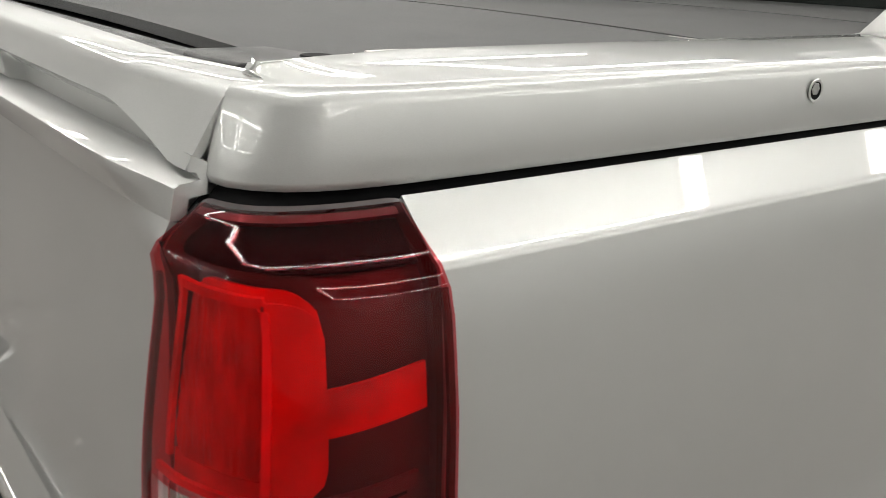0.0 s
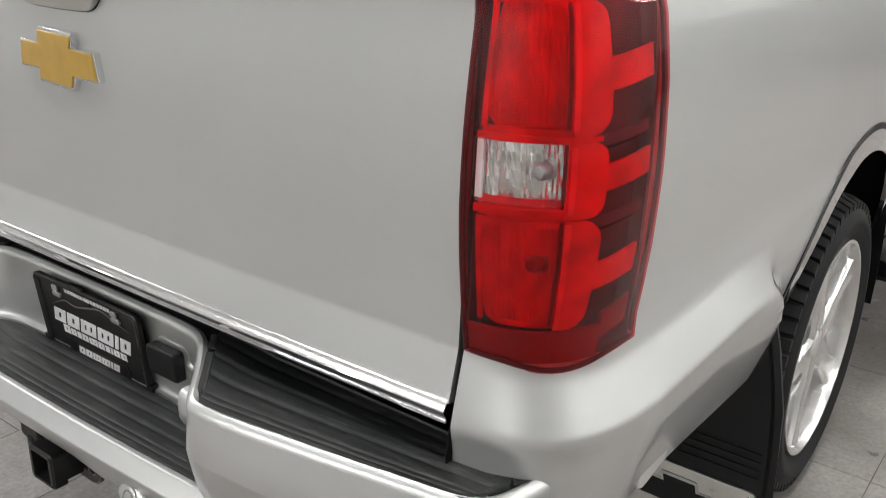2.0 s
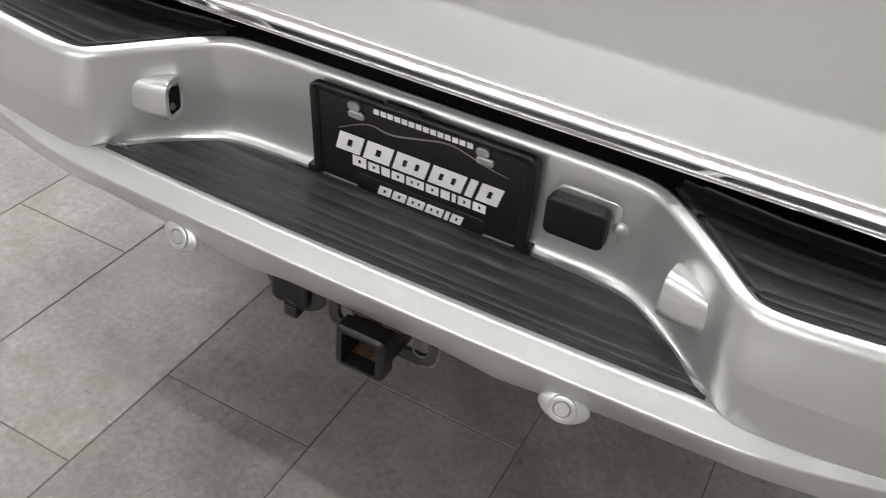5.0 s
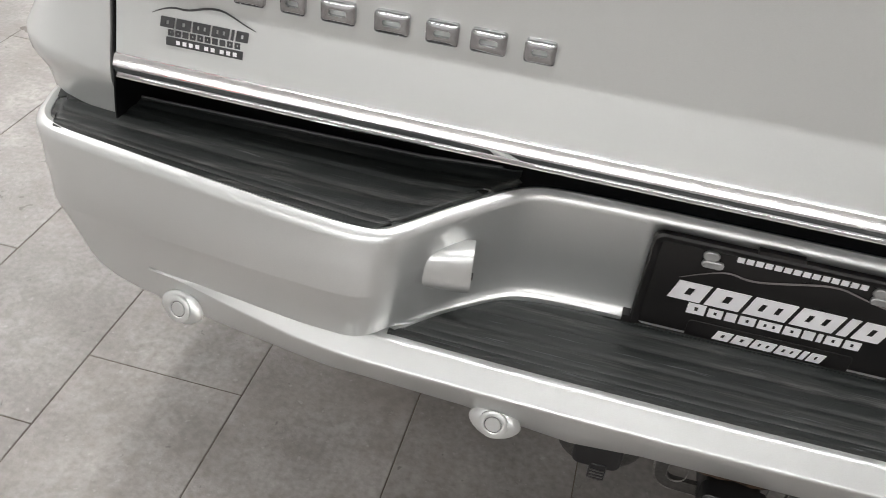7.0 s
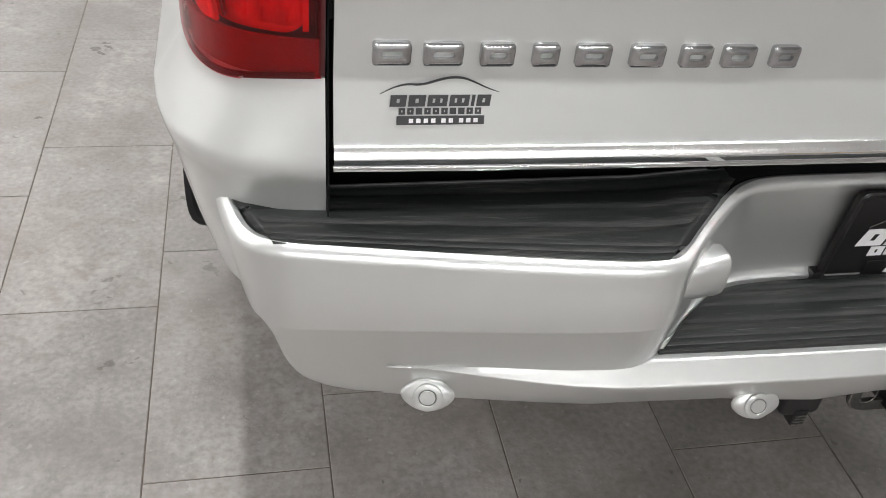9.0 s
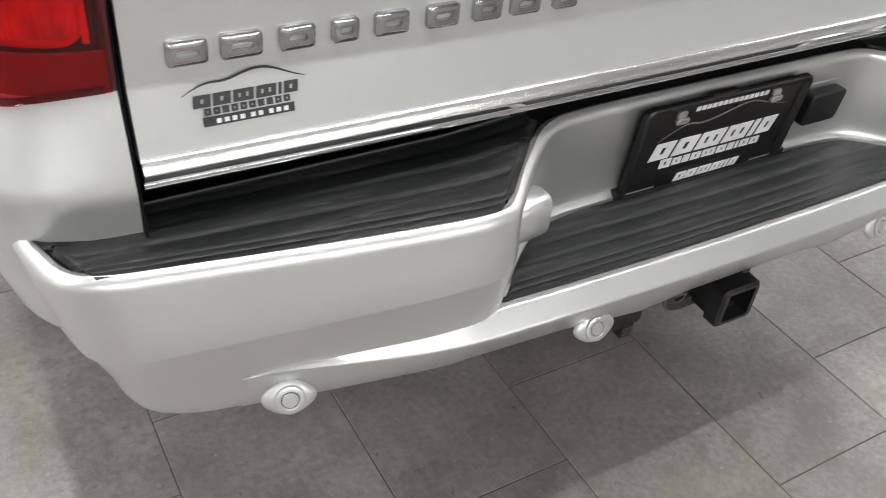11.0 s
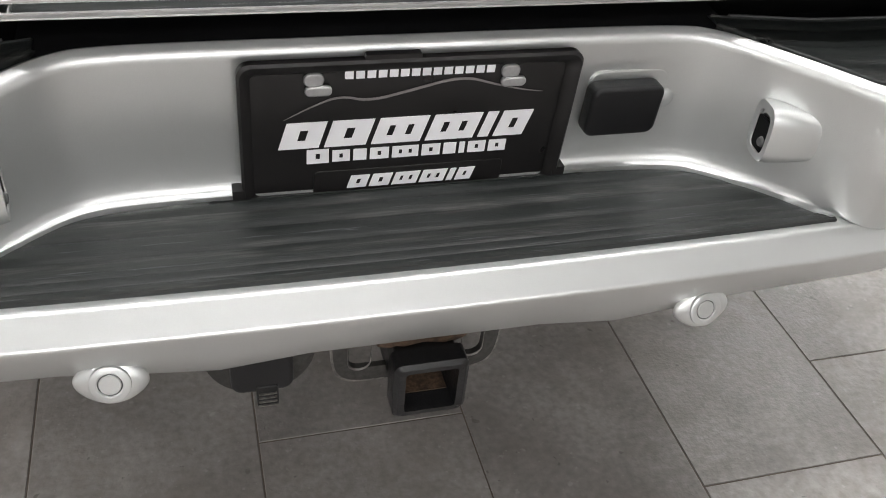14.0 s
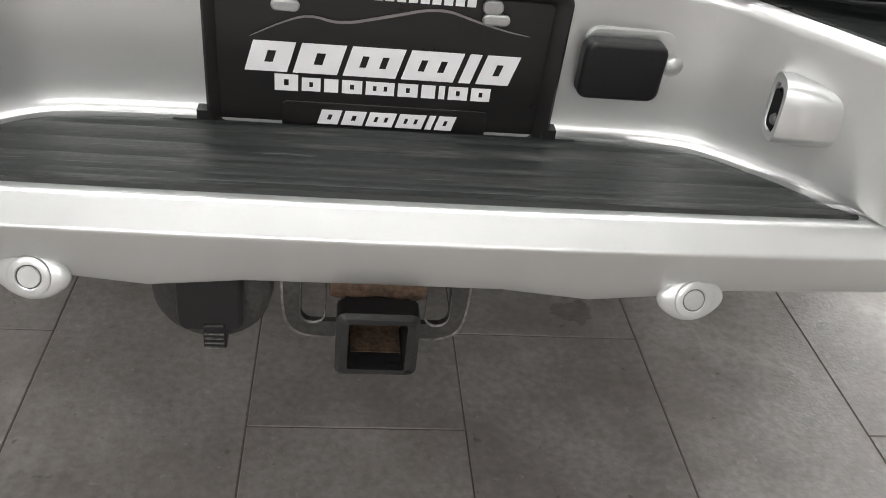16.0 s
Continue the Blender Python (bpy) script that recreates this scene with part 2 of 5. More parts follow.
def prism(outline, a, b, place):
    """An outline of (u, v) pushed from depth a to depth b; place turns (u, v, depth) into a point."""
    bm = bmesh.new()
    p = [bm.verts.new(place(u, v, a)) for u, v in outline]
    q = [bm.verts.new(place(u, v, b)) for u, v in outline]
    n = len(outline)
    bm.faces.new(p)
    bm.faces.new(q[::-1])
    for i in range(n):
        bm.faces.new((p[i], q[i], q[(i + 1) % n], p[(i + 1) % n]))
    bmesh.ops.recalc_face_normals(bm, faces=bm.faces)
    return bm


def box(x0, x1, y0, y1, z0, z1):
    return prism([(x0, z0), (x1, z0), (x1, z1), (x0, z1)], y0, y1, lambda u, v, d: (u, d, v))


def merge(*bms):
    out = bmesh.new()
    for b in bms:
        me = bpy.data.meshes.new("tmp")
        b.to_mesh(me)
        b.free()
        out.from_mesh(me)
        bpy.data.meshes.remove(me)
    return out


def lathe(profile, steps=48, centre=(0, 0, 0), axis="x"):
    """Profile of (radius, along) turned round the axis."""
    levels = []
    for r, a in profile:
        row = []
        for k in range(steps):
            c, s = math.cos(2 * math.pi * k / steps) * r, math.sin(2 * math.pi * k / steps) * r
            p = (a, c, s) if axis == "x" else (c, a, s) if axis == "y" else (c, s, a)
            row.append((p[0] + centre[0], p[1] + centre[1], p[2] + centre[2]))
        levels.append(row)
    bm = loft(levels, closed=True)
    bmesh.ops.recalc_face_normals(bm, faces=bm.faces)
    return bm


def rounded(w, h, r, n=6):
    """The outline of a rectangle with round corners, about its middle."""
    out = []
    for cx, cy, a in ((w / 2 - r, h / 2 - r, 0), (-w / 2 + r, h / 2 - r, 90), (-w / 2 + r, -h / 2 + r, 180), (w / 2 - r, -h / 2 + r, 270)):
        for k in range(n + 1):
            t = radians(a + 90 * k / n)
            out.append((cx + r * math.cos(t), cy + r * math.sin(t)))
    return out


def lerp(table, x):
    return float(np.interp(x, [a for a, _ in table], [b for _, b in table]))


def spread(a, b, n):
    return [a + (b - a) * i / (n - 1) for i in range(n)]


def smoothed(points, n, rounds=2):
    """A row of n points evenly along a polyline whose corners are cut round."""
    pts = [np.array(p, float) for p in points]
    for _ in range(rounds):
        out = [pts[0]]
        for a, b in zip(pts, pts[1:]):
            out += [a * 0.75 + b * 0.25, a * 0.25 + b * 0.75]
        pts = out + [pts[-1]]
    d = np.concatenate([[0], np.cumsum([np.linalg.norm(b - a) for a, b in zip(pts, pts[1:])])])
    P = np.array(pts)
    return [tuple(float(np.interp(s, d, P[:, k])) for k in range(P.shape[1])) for s in np.linspace(0, d[-1], n)]


# ---- the hall ----
TW, TL, T0 = 0.307, 0.614, -0.1475      # tile pitch across and along, and where one long joint lies
HALL = (-6.6, 6.6, -8.2, 9.0, 3.6)

floor = tagged(part("floor", box(-30, 30, -30, 30, -0.25, -0.0012), GROUT, smooth=False), "dark grey slate-look tile floor with narrow tan joints", "floor", kind="structure")


# Height of the added dark lower wall, which only shapes reflections.
DADO = 1.1


def wall(name, x0, x1, y0, y1, z0, z1, material, label):
    if name != "wall_north":
        return tagged(part(name, box(x0, x1, y0, y1, z0, z1), material, smooth=False), label, "wall", kind="structure")
    tagged(part(name, box(x0, x1, y0, y1, z0 + DADO, z1), material, smooth=False), label, "wall", kind="structure")
    tagged(part(name.replace("wall", "dado"), box(x0, x1, y0, y1, z0, z0 + DADO), DARKWALL, smooth=False), "unseen dark lower part of the hall wall, added to darken reflections", "wall", kind="structure")


hx0, hx1, hy0, hy1, hh = HALL
wall("wall_south", hx0, hx1, hy0 - 0.15, hy0, 0, hh, WALL, "plain light painted hall wall")
wall("wall_north", hx0, hx1, hy1, hy1 + 0.15, 0, hh, WALL, "plain light painted hall wall")
wall("wall_west", hx0 - 0.15, hx0, hy0 - 0.15, hy1 + 0.15, 0, hh, WALL, "plain light painted hall wall")
wall("wall_east", hx1, hx1 + 0.15, hy0 - 0.15, hy1 + 0.15, 0, hh, WALL, "plain light painted hall wall")
tagged(part("ceiling", box(hx0 - 0.15, hx1 + 0.15, hy0 - 0.15, hy1 + 0.15, hh, hh + 0.15), CEIL, smooth=False), "plain light hall ceiling", "ceiling", kind="structure")


LAMP_WATT = 8.0


def ring_light(watt, tilt):
    """A hung rectangular frame of four strip lights, each a housing, a glowing diffuser and its lamp."""
    top = thing("ring_ceiling_light", "white rectangular ring of linear strip lights hung under the ceiling, out of view", "ceiling light", "ring lights of the hall")
    for cx, cy, length, turn in ((1.22, 0.0, 3.5, 90), (-1.22, 0.0, 3.5, 90), (0.0, 1.75, 2.44, 0), (0.0, -1.75, 2.44, 0)):
        c, q = (0, 1) if turn else (1, 0), length / 2 - 0.05
        place = lambda u, v, d: (cx + d * c[0] - u * c[1], cy + d * c[1] + u * c[0], v)
        part("housing", prism(rounded(0.10, 0.05, 0.012), -q, q, lambda u, v, d: place(u, v + 0.045, d)), WALL, top, "white housing")
        part("diffuser", prism(rounded(0.07, 0.03, 0.012), -q + 0.02, q - 0.02, lambda u, v, d: place(u, v + 0.004, d)), TUBE, top, "glowing diffuser")
        for turned in (-tilt, tilt):      # the rounded diffuser throws light down and to both sides
            data = bpy.data.lights.new("strip_light", "AREA")
            data.shape, data.size, data.size_y, data.energy = "RECTANGLE", length, 0.06, watt * length * 0.6
            data.color = (0.998, 1.0, 0.995)
            lamp = new("strip_light", data)
            lamp.parent, lamp.location, lamp.rotation_euler = top, (cx, cy, -0.035), (radians(turned), 0, radians(turn))
    for hx, hy in ((1.2, 1.7), (-1.2, 1.7), (1.2, -1.7), (-1.2, -1.7)):
        part("hanger", box(hx - 0.008, hx + 0.008, hy - 0.008, hy + 0.008, 0.07, hh - 3.3), SATIN, top)
    return top


ring_light(9.8, 25).location = (0.0, 1.30, 3.3)      # the bright one over the truck
first_ring = ring_light(LAMP_WATT, 60)
first_ring.location = (4.5, 1.3, 3.3)
# Unseen; made stronger to brighten the floor and the bumper's left.
ring_light(11.0, 40).location = (-4.5, 1.3, 3.3)
# The ring at (4.5, 6.3) is an unseen addition that brightens the right flank.
for gx, gy in ((4.5, 6.3), (-4.5, 6.3), (0.0, 6.3), (-2.4, -5.7), (0.6, -5.7)):
    copy_thing(first_ring, pose(gx, gy, 3.3))

# ---- the truck: shared curves ----
truck = thing("pickup_truck", "silver pickup truck parked on the tile floor, seen at its tail", "pickup truck")

GATE = [(0.70, 0.079), (0.762, 0.0935), (0.824, 0.1093), (0.828, 0.1100), (0.86, 0.1110), (0.90, 0.1122), (1.0, 0.1122), (1.1, 0.1158), (1.165, 0.1190), (1.20, 0.1204), (1.226, 0.1206), (1.234, 0.1196), (1.258, 0.1105), (1.264, 0.1125), (1.292, 0.146), (1.32, 0.165)]
SIDE = [(0.50, 0.895), (0.545, 0.905), (0.60, 0.916), (0.70, 0.931), (0.745, 0.935), (0.814, 0.937), (0.86, 0.934), (0.95, 0.939), (1.05, 0.941), (1.15, 0.938), (1.22, 0.931), (1.2525, 0.9235), (1.2555, 0.9205), (1.292, 0.868), (1.32, 0.83)]


FLARE = [(0.545, 0.022), (0.60, 0.028), (0.66, 0.034), (0.72, 0.0395), (0.741, 0.0410), (0.7445, 0.0408), (0.748, 0.0390), (0.804, 0.003), (0.810, 0.0008), (0.816, 0.0)]


def gate_y(x, z):
    return lerp(GATE, z) + 0.008 * min(1.0, abs(x) / 0.8) ** 3 - 0.004


def ramp(v, a, b):
    t = max(0.0, min(1.0, (v - a) / (b - a)))
    return t * t * (3 - 2 * t)


CORNER = smoothed([(0.795, 0.0), (0.835, 0.004), (0.885, 0.022), (0.918, 0.062), (0.934, 0.115), (0.9395, 0.185)], 25, 3)


def body(s, z, out=0.0):
    """The corner skin: s from 0, at the tailgate's gap, round to 1 on the flank, and on along the flank past 1 (metres / 0.3)."""
    sx = lerp(SIDE, z)
    if s <= 1.0:
        i = s * (len(CORNER) - 1)
        a = min(int(i), len(CORNER) - 2)
        f = i - a
        cx = CORNER[a][0] * (1 - f) + CORNER[a + 1][0] * f
        cy = CORNER[a][1] * (1 - f) + CORNER[a + 1][1] * f
        tx, ty = CORNER[a + 1][0] - CORNER[a][0], CORNER[a + 1][1] - CORNER[a][1]
        ln = math.hypot(tx, ty)
        k = (cx - 0.795) / (0.9395 - 0.795)
        x = 0.795 + k * (sx - 0.795)
        back = gate_y(0.795, z)
        y = back + (0.285 + 0.006 - back) * (cy / 0.185)
        low = ramp(0.735 - z, 0.0, 0.045)
        out += lerp(FLARE, z) * max(0.0, k) ** (1.6 + 1.4 * low) - 0.016 * low * (1 - max(0.0, k) ** 4)
        return (x + out * ty / ln, y - out * tx / ln, z)
    y = 0.291 + (s - 1.0) * 0.3
    return (sx + 0.008 * math.sin(min(1.0, (y - 0.291) / 1.6) * math.pi / 2) + out + lerp(FLARE, z + 0.035 * ramp(y, 0.60, 0.92)) * (1 - ramp(y + 0.12 * ramp(z, 0.64, 0.75), 0.86, 0.97)), y, z)


def mirrored(fn, sign):
    """Builds with fn, then lays the mesh on the other side when sign is -1."""
    bm = fn()
    if sign < 0:
        for v in bm.verts:
            v.co.x = -v.co.x
        bmesh.ops.reverse_faces(bm, faces=bm.faces)
    return bm


SIDES = (1, -1)

# ---- tailgate ----
GATE_TOP = [(1.20, 0.1204), (1.240, 0.1200), (1.268, 0.1185), (1.2755, 0.1176), (1.290, 0.1118), (1.3015, 0.1085), (1.305, 0.1085)]


def skin_y(x, z):
    """The tailgate's outer skin up to the ledge under the brow."""
    old = gate_y(x, min(z, 1.258)) + 0.86 * max(0.0, z - 1.258)
    if z <= 1.20:
        return old
    c = 0.50 * ramp(abs(x), 0.70, 0.79)
    return (lerp(GATE_TOP, z) + 0.008 * min(1.0, abs(x) / 0.8) ** 3 - 0.004) * (1 - c) + old * c


def wide(z):
    """The tailgate spreads a little into the lamp's cut corner."""
    return 1 + 0.0165 * ramp(z, 1.235, 1.288) * (1 - ramp(z, 1.300, 1.312))


tailgate = part("tailgate", loft([[(x * wide(z), skin_y(x, z), z) for x in spread(-0.787, 0.787, 105)] for z in (0.757, 0.762, 0.77, 0.785, 0.80, 0.815, 0.8225, 0.8240, 0.8280, 0.8295, 0.845, 0.87, 0.9, 0.95, 1.0, 1.05, 1.1, 1.14, 1.17, 1.2, 1.22, 1.235, 1.246, 1.254, 1.262, 1.268, 1.272, 1.2755)]),
                PAINT, truck, "silver painted tailgate, closed", solid=0.03)


def brow():
    """The rolled ridge, the hollow under the brow, the brow's face and the gate's flat top."""
    xs = spread(-0.787, 0.787, 105)
    rows = []
    for k in range(13):
        row = []
        for x in xs:
            a = abs(x)
            w = max(0.0, min(1.0, (a - 0.645) / 0.142))      # where the brow falls to the corner
            zo = 1.338 - 0.038 * w
            deep = 0.012 * (1 - w) * min(1.0, max(0.0, (a - 0.240) / 0.03))
            up = 0.010 * (1 - (a / 0.79) ** 2)
            lead = gate_y(x, 1.292) - 0.005
            c = 0.50 * ramp(a, 0.70, 0.79)
            shift = skin_y(x, 1.2755) - 0.1176
            p = ((skin_y(x, 1.2755), 1.2755), (gate_y(x, 1.258) + 0.020, 1.282), (lead - 0.004, 1.288), (lead - 0.003, 1.2935), (lead + 0.003, 1.2965),
                 (lead + 0.004 + deep, 1.3060 - 0.006 * c), (lead + 0.002 + deep, max(1.307, zo - 0.012)), (lead - 0.004 + deep * 0.4, max(1.308, zo - 0.003)), (lead - 0.006, max(1.309, zo + 0.002)),
                 (lead + 0.004, 1.357), (lead + 0.008, 1.3645), (lead + 0.018, 1.369), (lead + 0.050, 1.371))[k]
            if 0 < k < 5:        # strip under the ledge, the ledge's nose and its top
                q = (None, (0.1118, 1.290), (0.1085, 1.3015), (0.1086, 1.3048), (0.1112, 1.3066))[k]
                p = ((q[0] + shift) * (1 - c) + p[0] * c, q[1] * (1 - c) + p[1] * c)
            row.append((x * wide(p[1]), p[0] + w * max(0.0, p[1] - 1.302) * 0.42, p[1] + up * max(0.0, (p[1] - 1.33) / 0.04)))
        rows.append(row)
    return loft(rows)


part("tailgate_brow", brow(), PAINT, tailgate, "moulded silver upper edge of the tailgate", solid=0.012)
BEZEL = [(0.0, 1.160), (0.078, 1.161), (0.096, 1.166), (0.108, 1.176), (0.160, 1.2326), (0.190, 1.2649), (0.208, 1.2805), (0.251, 1.297), (0.279, 1.3075), (0.281, 1.3125), (0.2787, 1.3158), (0.2387, 1.317), (0.1997, 1.3209), (0.1596, 1.3274), (0.105, 1.3314), (0.0, 1.3325)]
BEZEL = BEZEL + [(-x, z) for x, z in BEZEL[-2:0:-1]]
PROUD = [(1.160, 0.002), (1.166, 0.006), (1.198, 0.030), (1.206, 0.033), (1.225, 0.032), (1.300, 0.017), (1.333, 0.014)]


def bezel():
    """A moulded surround with an open hand hold in it: a chin below that folds back to the gate."""
    outer = smoothed(BEZEL + [BEZEL[0]], 241, 1)[:-1]
    inner = []
    for u, v in outer:
        t = math.atan2(v - 1.264, u)
        c, s = math.cos(t), math.sin(t)
        r = min(0.076 / max(1e-6, abs(c)), 0.044 / max(1e-6, abs(s)))
        inner.append((r * c * (1 + 0.12 * r * s / 0.044), 1.264 + r * s))
    rows = [[(u, skin_y(u, min(v, 1.30)) + 0.012, v) for u, v in outer]]
    for f in (0.0, 0.03, 0.10, 0.22, 0.40, 0.60, 0.80, 0.97, 1.0):
        ring = []
        for a, b in zip(outer, inner):
            u, v = a[0] + (b[0] - a[0]) * f, a[1] + (b[1] - a[1]) * f
            rise = lerp(PROUD, v) * ramp(f, -0.12, 0.42) if v > 1.20 else lerp(PROUD, v) * ramp(0.125 - abs(u), -0.01, 0.03)
            ring.append((u, skin_y(u, min(v, 1.2755)) - 0.0015 - rise + (0.003 if f == 1.0 else 0.0), v))
        rows.append(ring)
    rows.append([(u, 0.122, v) for u, v in inner])
    bm = loft(rows, closed=True)
    bmesh.ops.recalc_face_normals(bm, faces=bm.faces)
    return bm


# Black outline sheet: the gap's shade is put into its colour.
part("bezel_gap", prism([(x * 1.008 + 0.0006, 1.25 + (z - 1.25) * 1.012 - 0.0006) for x, z in smoothed(BEZEL + [BEZEL[0]], 200, 1)[:-1]], -0.0008, 0.006, lambda u, v, d: (u, skin_y(u, min(v, 1.294)) + d, min(v, 1.297))), VOID, tailgate, "black sheet for the shade in the gap round the handle surround", smooth=False)
part("handle_bezel", bezel(), PAINT, tailgate, "silver moulded surround of the tailgate handle")
# The hand hold is coloured darker than the gate for the shade inside.
part("handle_recess", box(-0.086, 0.086, 0.112, 0.126, 1.216, 1.312), SHADE, tailgate, "hand hold behind the handle, its shade put into a dark grey", smooth=False)
# Black plate behind the handle, coloured as the deep gap's shade.
part("handle_gap", prism([(x, z + 1.286) for x, z in rounded(0.172, 0.050, 0.007, 4)], 0.106, 0.112, lambda u, v, d: (u, d, v)), VOID, tailgate, "black sheet for the shade in the gap round the handle", smooth=False)
part("handle", prism([(x * (1 + (z + 0.02) * 1.5), z + 1.2835) for x, z in rounded(0.152, 0.040, 0.006, 4)], 0.084, 0.112, lambda u, v, d: (u, d + (v - 1.2835) * 0.20, v)), PAINT, tailgate, "silver pull handle", bevel=0.004)
part("rear_camera", prism([(-0.043 + 0.036 * f, 1.1916 - 0.0108 * f + h) for f, h in ((0.0, -0.003), (1.0, -0.004), (1.0, 0.003), (0.0, 0.002))], 0.0860, 0.115, lambda u, v, d: (u, d + 0.018 - 0.75 * (v - 1.16) + 0.008, v)), BLACK, tailgate, "small black camera slot", smooth=False)
CROSS = [(-0.108, 1.062), (-0.052, 1.062), (-0.056, 1.042), (0.040, 1.036), (0.046, 1.058), (0.112, 1.058), (0.104, 1.103), (0.044, 1.105), (0.050, 1.127), (-0.046, 1.131), (-0.050, 1.107), (-0.102, 1.107)]
emblem = part("emblem", prism(CROSS, 0.0995, 0.116, lambda u, v, d: (u, d, v)), CHROME, tailgate, "chrome rimmed badge", bevel=0.0015)
part("gold_face", prism([(x * 0.94, 1.083 + (z - 1.083) * 0.88) for x, z in CROSS], 0.0970, 0.1000, lambda u, v, d: (u, d, v)), GOLD, emblem, "gold badge face", bevel=0.001)
def strip(profile):
    return loft([[(x, gate_y(x, 0.76) + dy, z) for x in spread(-0.787, 0.787, 61)] for dy, z in profile], flip=True)


chrome = part("chrome_strip", strip(((-0.0098, 0.7505), (-0.0112, 0.7498), (-0.0112, 0.7484), (-0.0104, 0.7466), (-0.0052, 0.7372), (-0.0046, 0.7360), (-0.0052, 0.7350), (-0.0066, 0.7338), (-0.0066, 0.7322), (-0.0040, 0.7310), (0.004, 0.7307), (0.03, 0.7307))),
              CHROME, tailgate, "chrome strip along the tailgate's lower edge")
# Same chrome strip; its upper half is made pale to imitate a reflection.
part("satin_band", strip(((0.012, 0.7605), (-0.001, 0.7612), (-0.0030, 0.7606), (-0.0042, 0.7596), (-0.0072, 0.7560), (-0.0100, 0.7515), (-0.0106, 0.7500))), STRIP_SHEEN, chrome, "upper band of the chrome strip, made satin and paler for a white reflection")
# Black block under the silver gate: shade given as colour.
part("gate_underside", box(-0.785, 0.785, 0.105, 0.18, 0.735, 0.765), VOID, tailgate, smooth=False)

def slotted(outline_w, outline_h, hole_w, hole_h, a, b, place, r=0.004):
    """A rounded bar with a slot through it, from depth a to depth b, its outer edges eased."""
    o, i = rounded(outline_w, outline_h, r, 4), rounded(hole_w, hole_h, min(hole_w, hole_h) * 0.3, 4)
    ease = lambda ring, d: [(u - math.copysign(d, u), v - math.copysign(d, v)) for u, v in ring]
    e = 0.0020
    bm = loft([[place(u, v, d) for u, v in ring] for ring, d in ((o, b), (o, a + e), (ease(o, e), a), (ease(i, -0.0012), a), (i, a + 0.002), (i, b))], closed=True)
    bmesh.ops.recalc_face_normals(bm, faces=bm.faces)
    return bm


# model name: nine plain slotted chrome bars of letter size
for x0, x1 in ((-0.7502, -0.712), (-0.700, -0.660), (-0.6428, -0.6075), (-0.589, -0.5613), (-0.5437, -0.506), (-0.4851, -0.4475), (-0.4297, -0.395), (-0.3825, -0.3450), (-0.3267, -0.2945)):
    cx, w = (x0 + x1) / 2, x1 - x0
    part("badge_bar", slotted(w, 0.0245, w * 0.58, 0.0095, -0.0075, 0.004, lambda u, v, d: (cx + u, gate_y(cx, 0.855) + d, 0.8555 + v)), LETTER, tailgate, "chrome badge bar")


def bar(name, cx, cz, w, h, material, parent, slant=0.2, y=0.1, lean=0.0, thick=0.0012, zref=0.0):
    o = [(cx - w / 2 - slant * h / 2, cz - h / 2), (cx + w / 2 - slant * h / 2, cz - h / 2), (cx + w / 2 + slant * h / 2, cz + h / 2), (cx - w / 2 + slant * h / 2, cz + h / 2)]
    return part(name, prism(o, y - thick, y, lambda u, v, d: (u, d + (v - zref) * lean, v)), material, parent, smooth=False)


def ridge(points, width, y, material, parent, lean=0.0, zref=0.0, name="line"):
    """A thin printed line with tapering ends."""
    pts = smoothed(points, 40, 3)
    rows = [[], []]
    for i, (x, z) in enumerate(pts):
        w = width * math.sin(math.pi * (i + 0.5) / 40) ** 0.6
        for k, sg in enumerate((1, -1)):
            rows[k].append((x, y + (z - zref) * lean, z + sg * w / 2))
    return part(name, loft(rows), material, parent, smooth=False, solid=0.0006)


# dealer's mark on the gate: plain strokes, a bar and a hill line
def strokes(name, cx, cz, w, h, n, material, parent, slant, y, lean, thick, zref):
    """A plain slanted bar with n - 1 slots in it."""
    bms = []
    p = 1.5
    k = p * n - p + 1
    cells = [(p * i / k, (p * i + 1) / k, 0.0, 1.0) for i in range(n)]
    for i in range(n - 1):
        cells += [((p * i + 1) / k, p * (i + 1) / k, lo, lo + 0.30) for lo in (0.0, 0.70)]
    for a, b, lo, hi in cells:
        o = [(cx - w / 2 + w * f + slant * h * (g - 0.5), cz + h * (g - 0.5)) for f, g in ((a, lo), (b, lo), (b, hi), (a, hi))]
        bms.append(prism(o, y - thick, y, lambda u, v, d: (u, d + (v - zref) * lean, v)))
    return part(name, merge(*bms), material, parent, smooth=False)


gy = gate_y(-0.68, 0.80) - 0.0002
x = -0.7307
for w, n in ((0.0185, 2), (0.0195, 2), (0.0225, 3), (0.0225, 3), (0.0055, 1), (0.0165, 2)):
    strokes("mark_bar", x + w / 2 - 0.0010, 0.8062, w - 0.0022, 0.0112, n, DECAL_GROOVE, tailgate, 0.12, gy - 0.0010, 0.25, 0.0008, 0.80)
    x += w + 0.0002
for i in range(10):
    strokes("mark_bar", -0.7185 + i * 0.0088, 0.7955, 0.0066, 0.0062, 1 if i in (2, 6, 7) else 2, DECAL_GROOVE, tailgate, 0.0, gy - 0.0006, 0.25, 0.0008, 0.80)
bar("mark_bar", -0.678, 0.7862, 0.0915, 0.0088, DECAL_GROOVE, tailgate, 0.0, gy - 0.0006, 0.25, 0.0008, 0.80)
for i in range(9):
    bar("mark_cut", -0.709 + i * 0.0077 + (0.003 if i > 3 else 0) + (0.003 if i > 5 else 0), 0.7862, 0.0045, 0.0042, WHITE, tailgate, 0.0, gy - 0.0016, 0.25, 0.0005, 0.80)
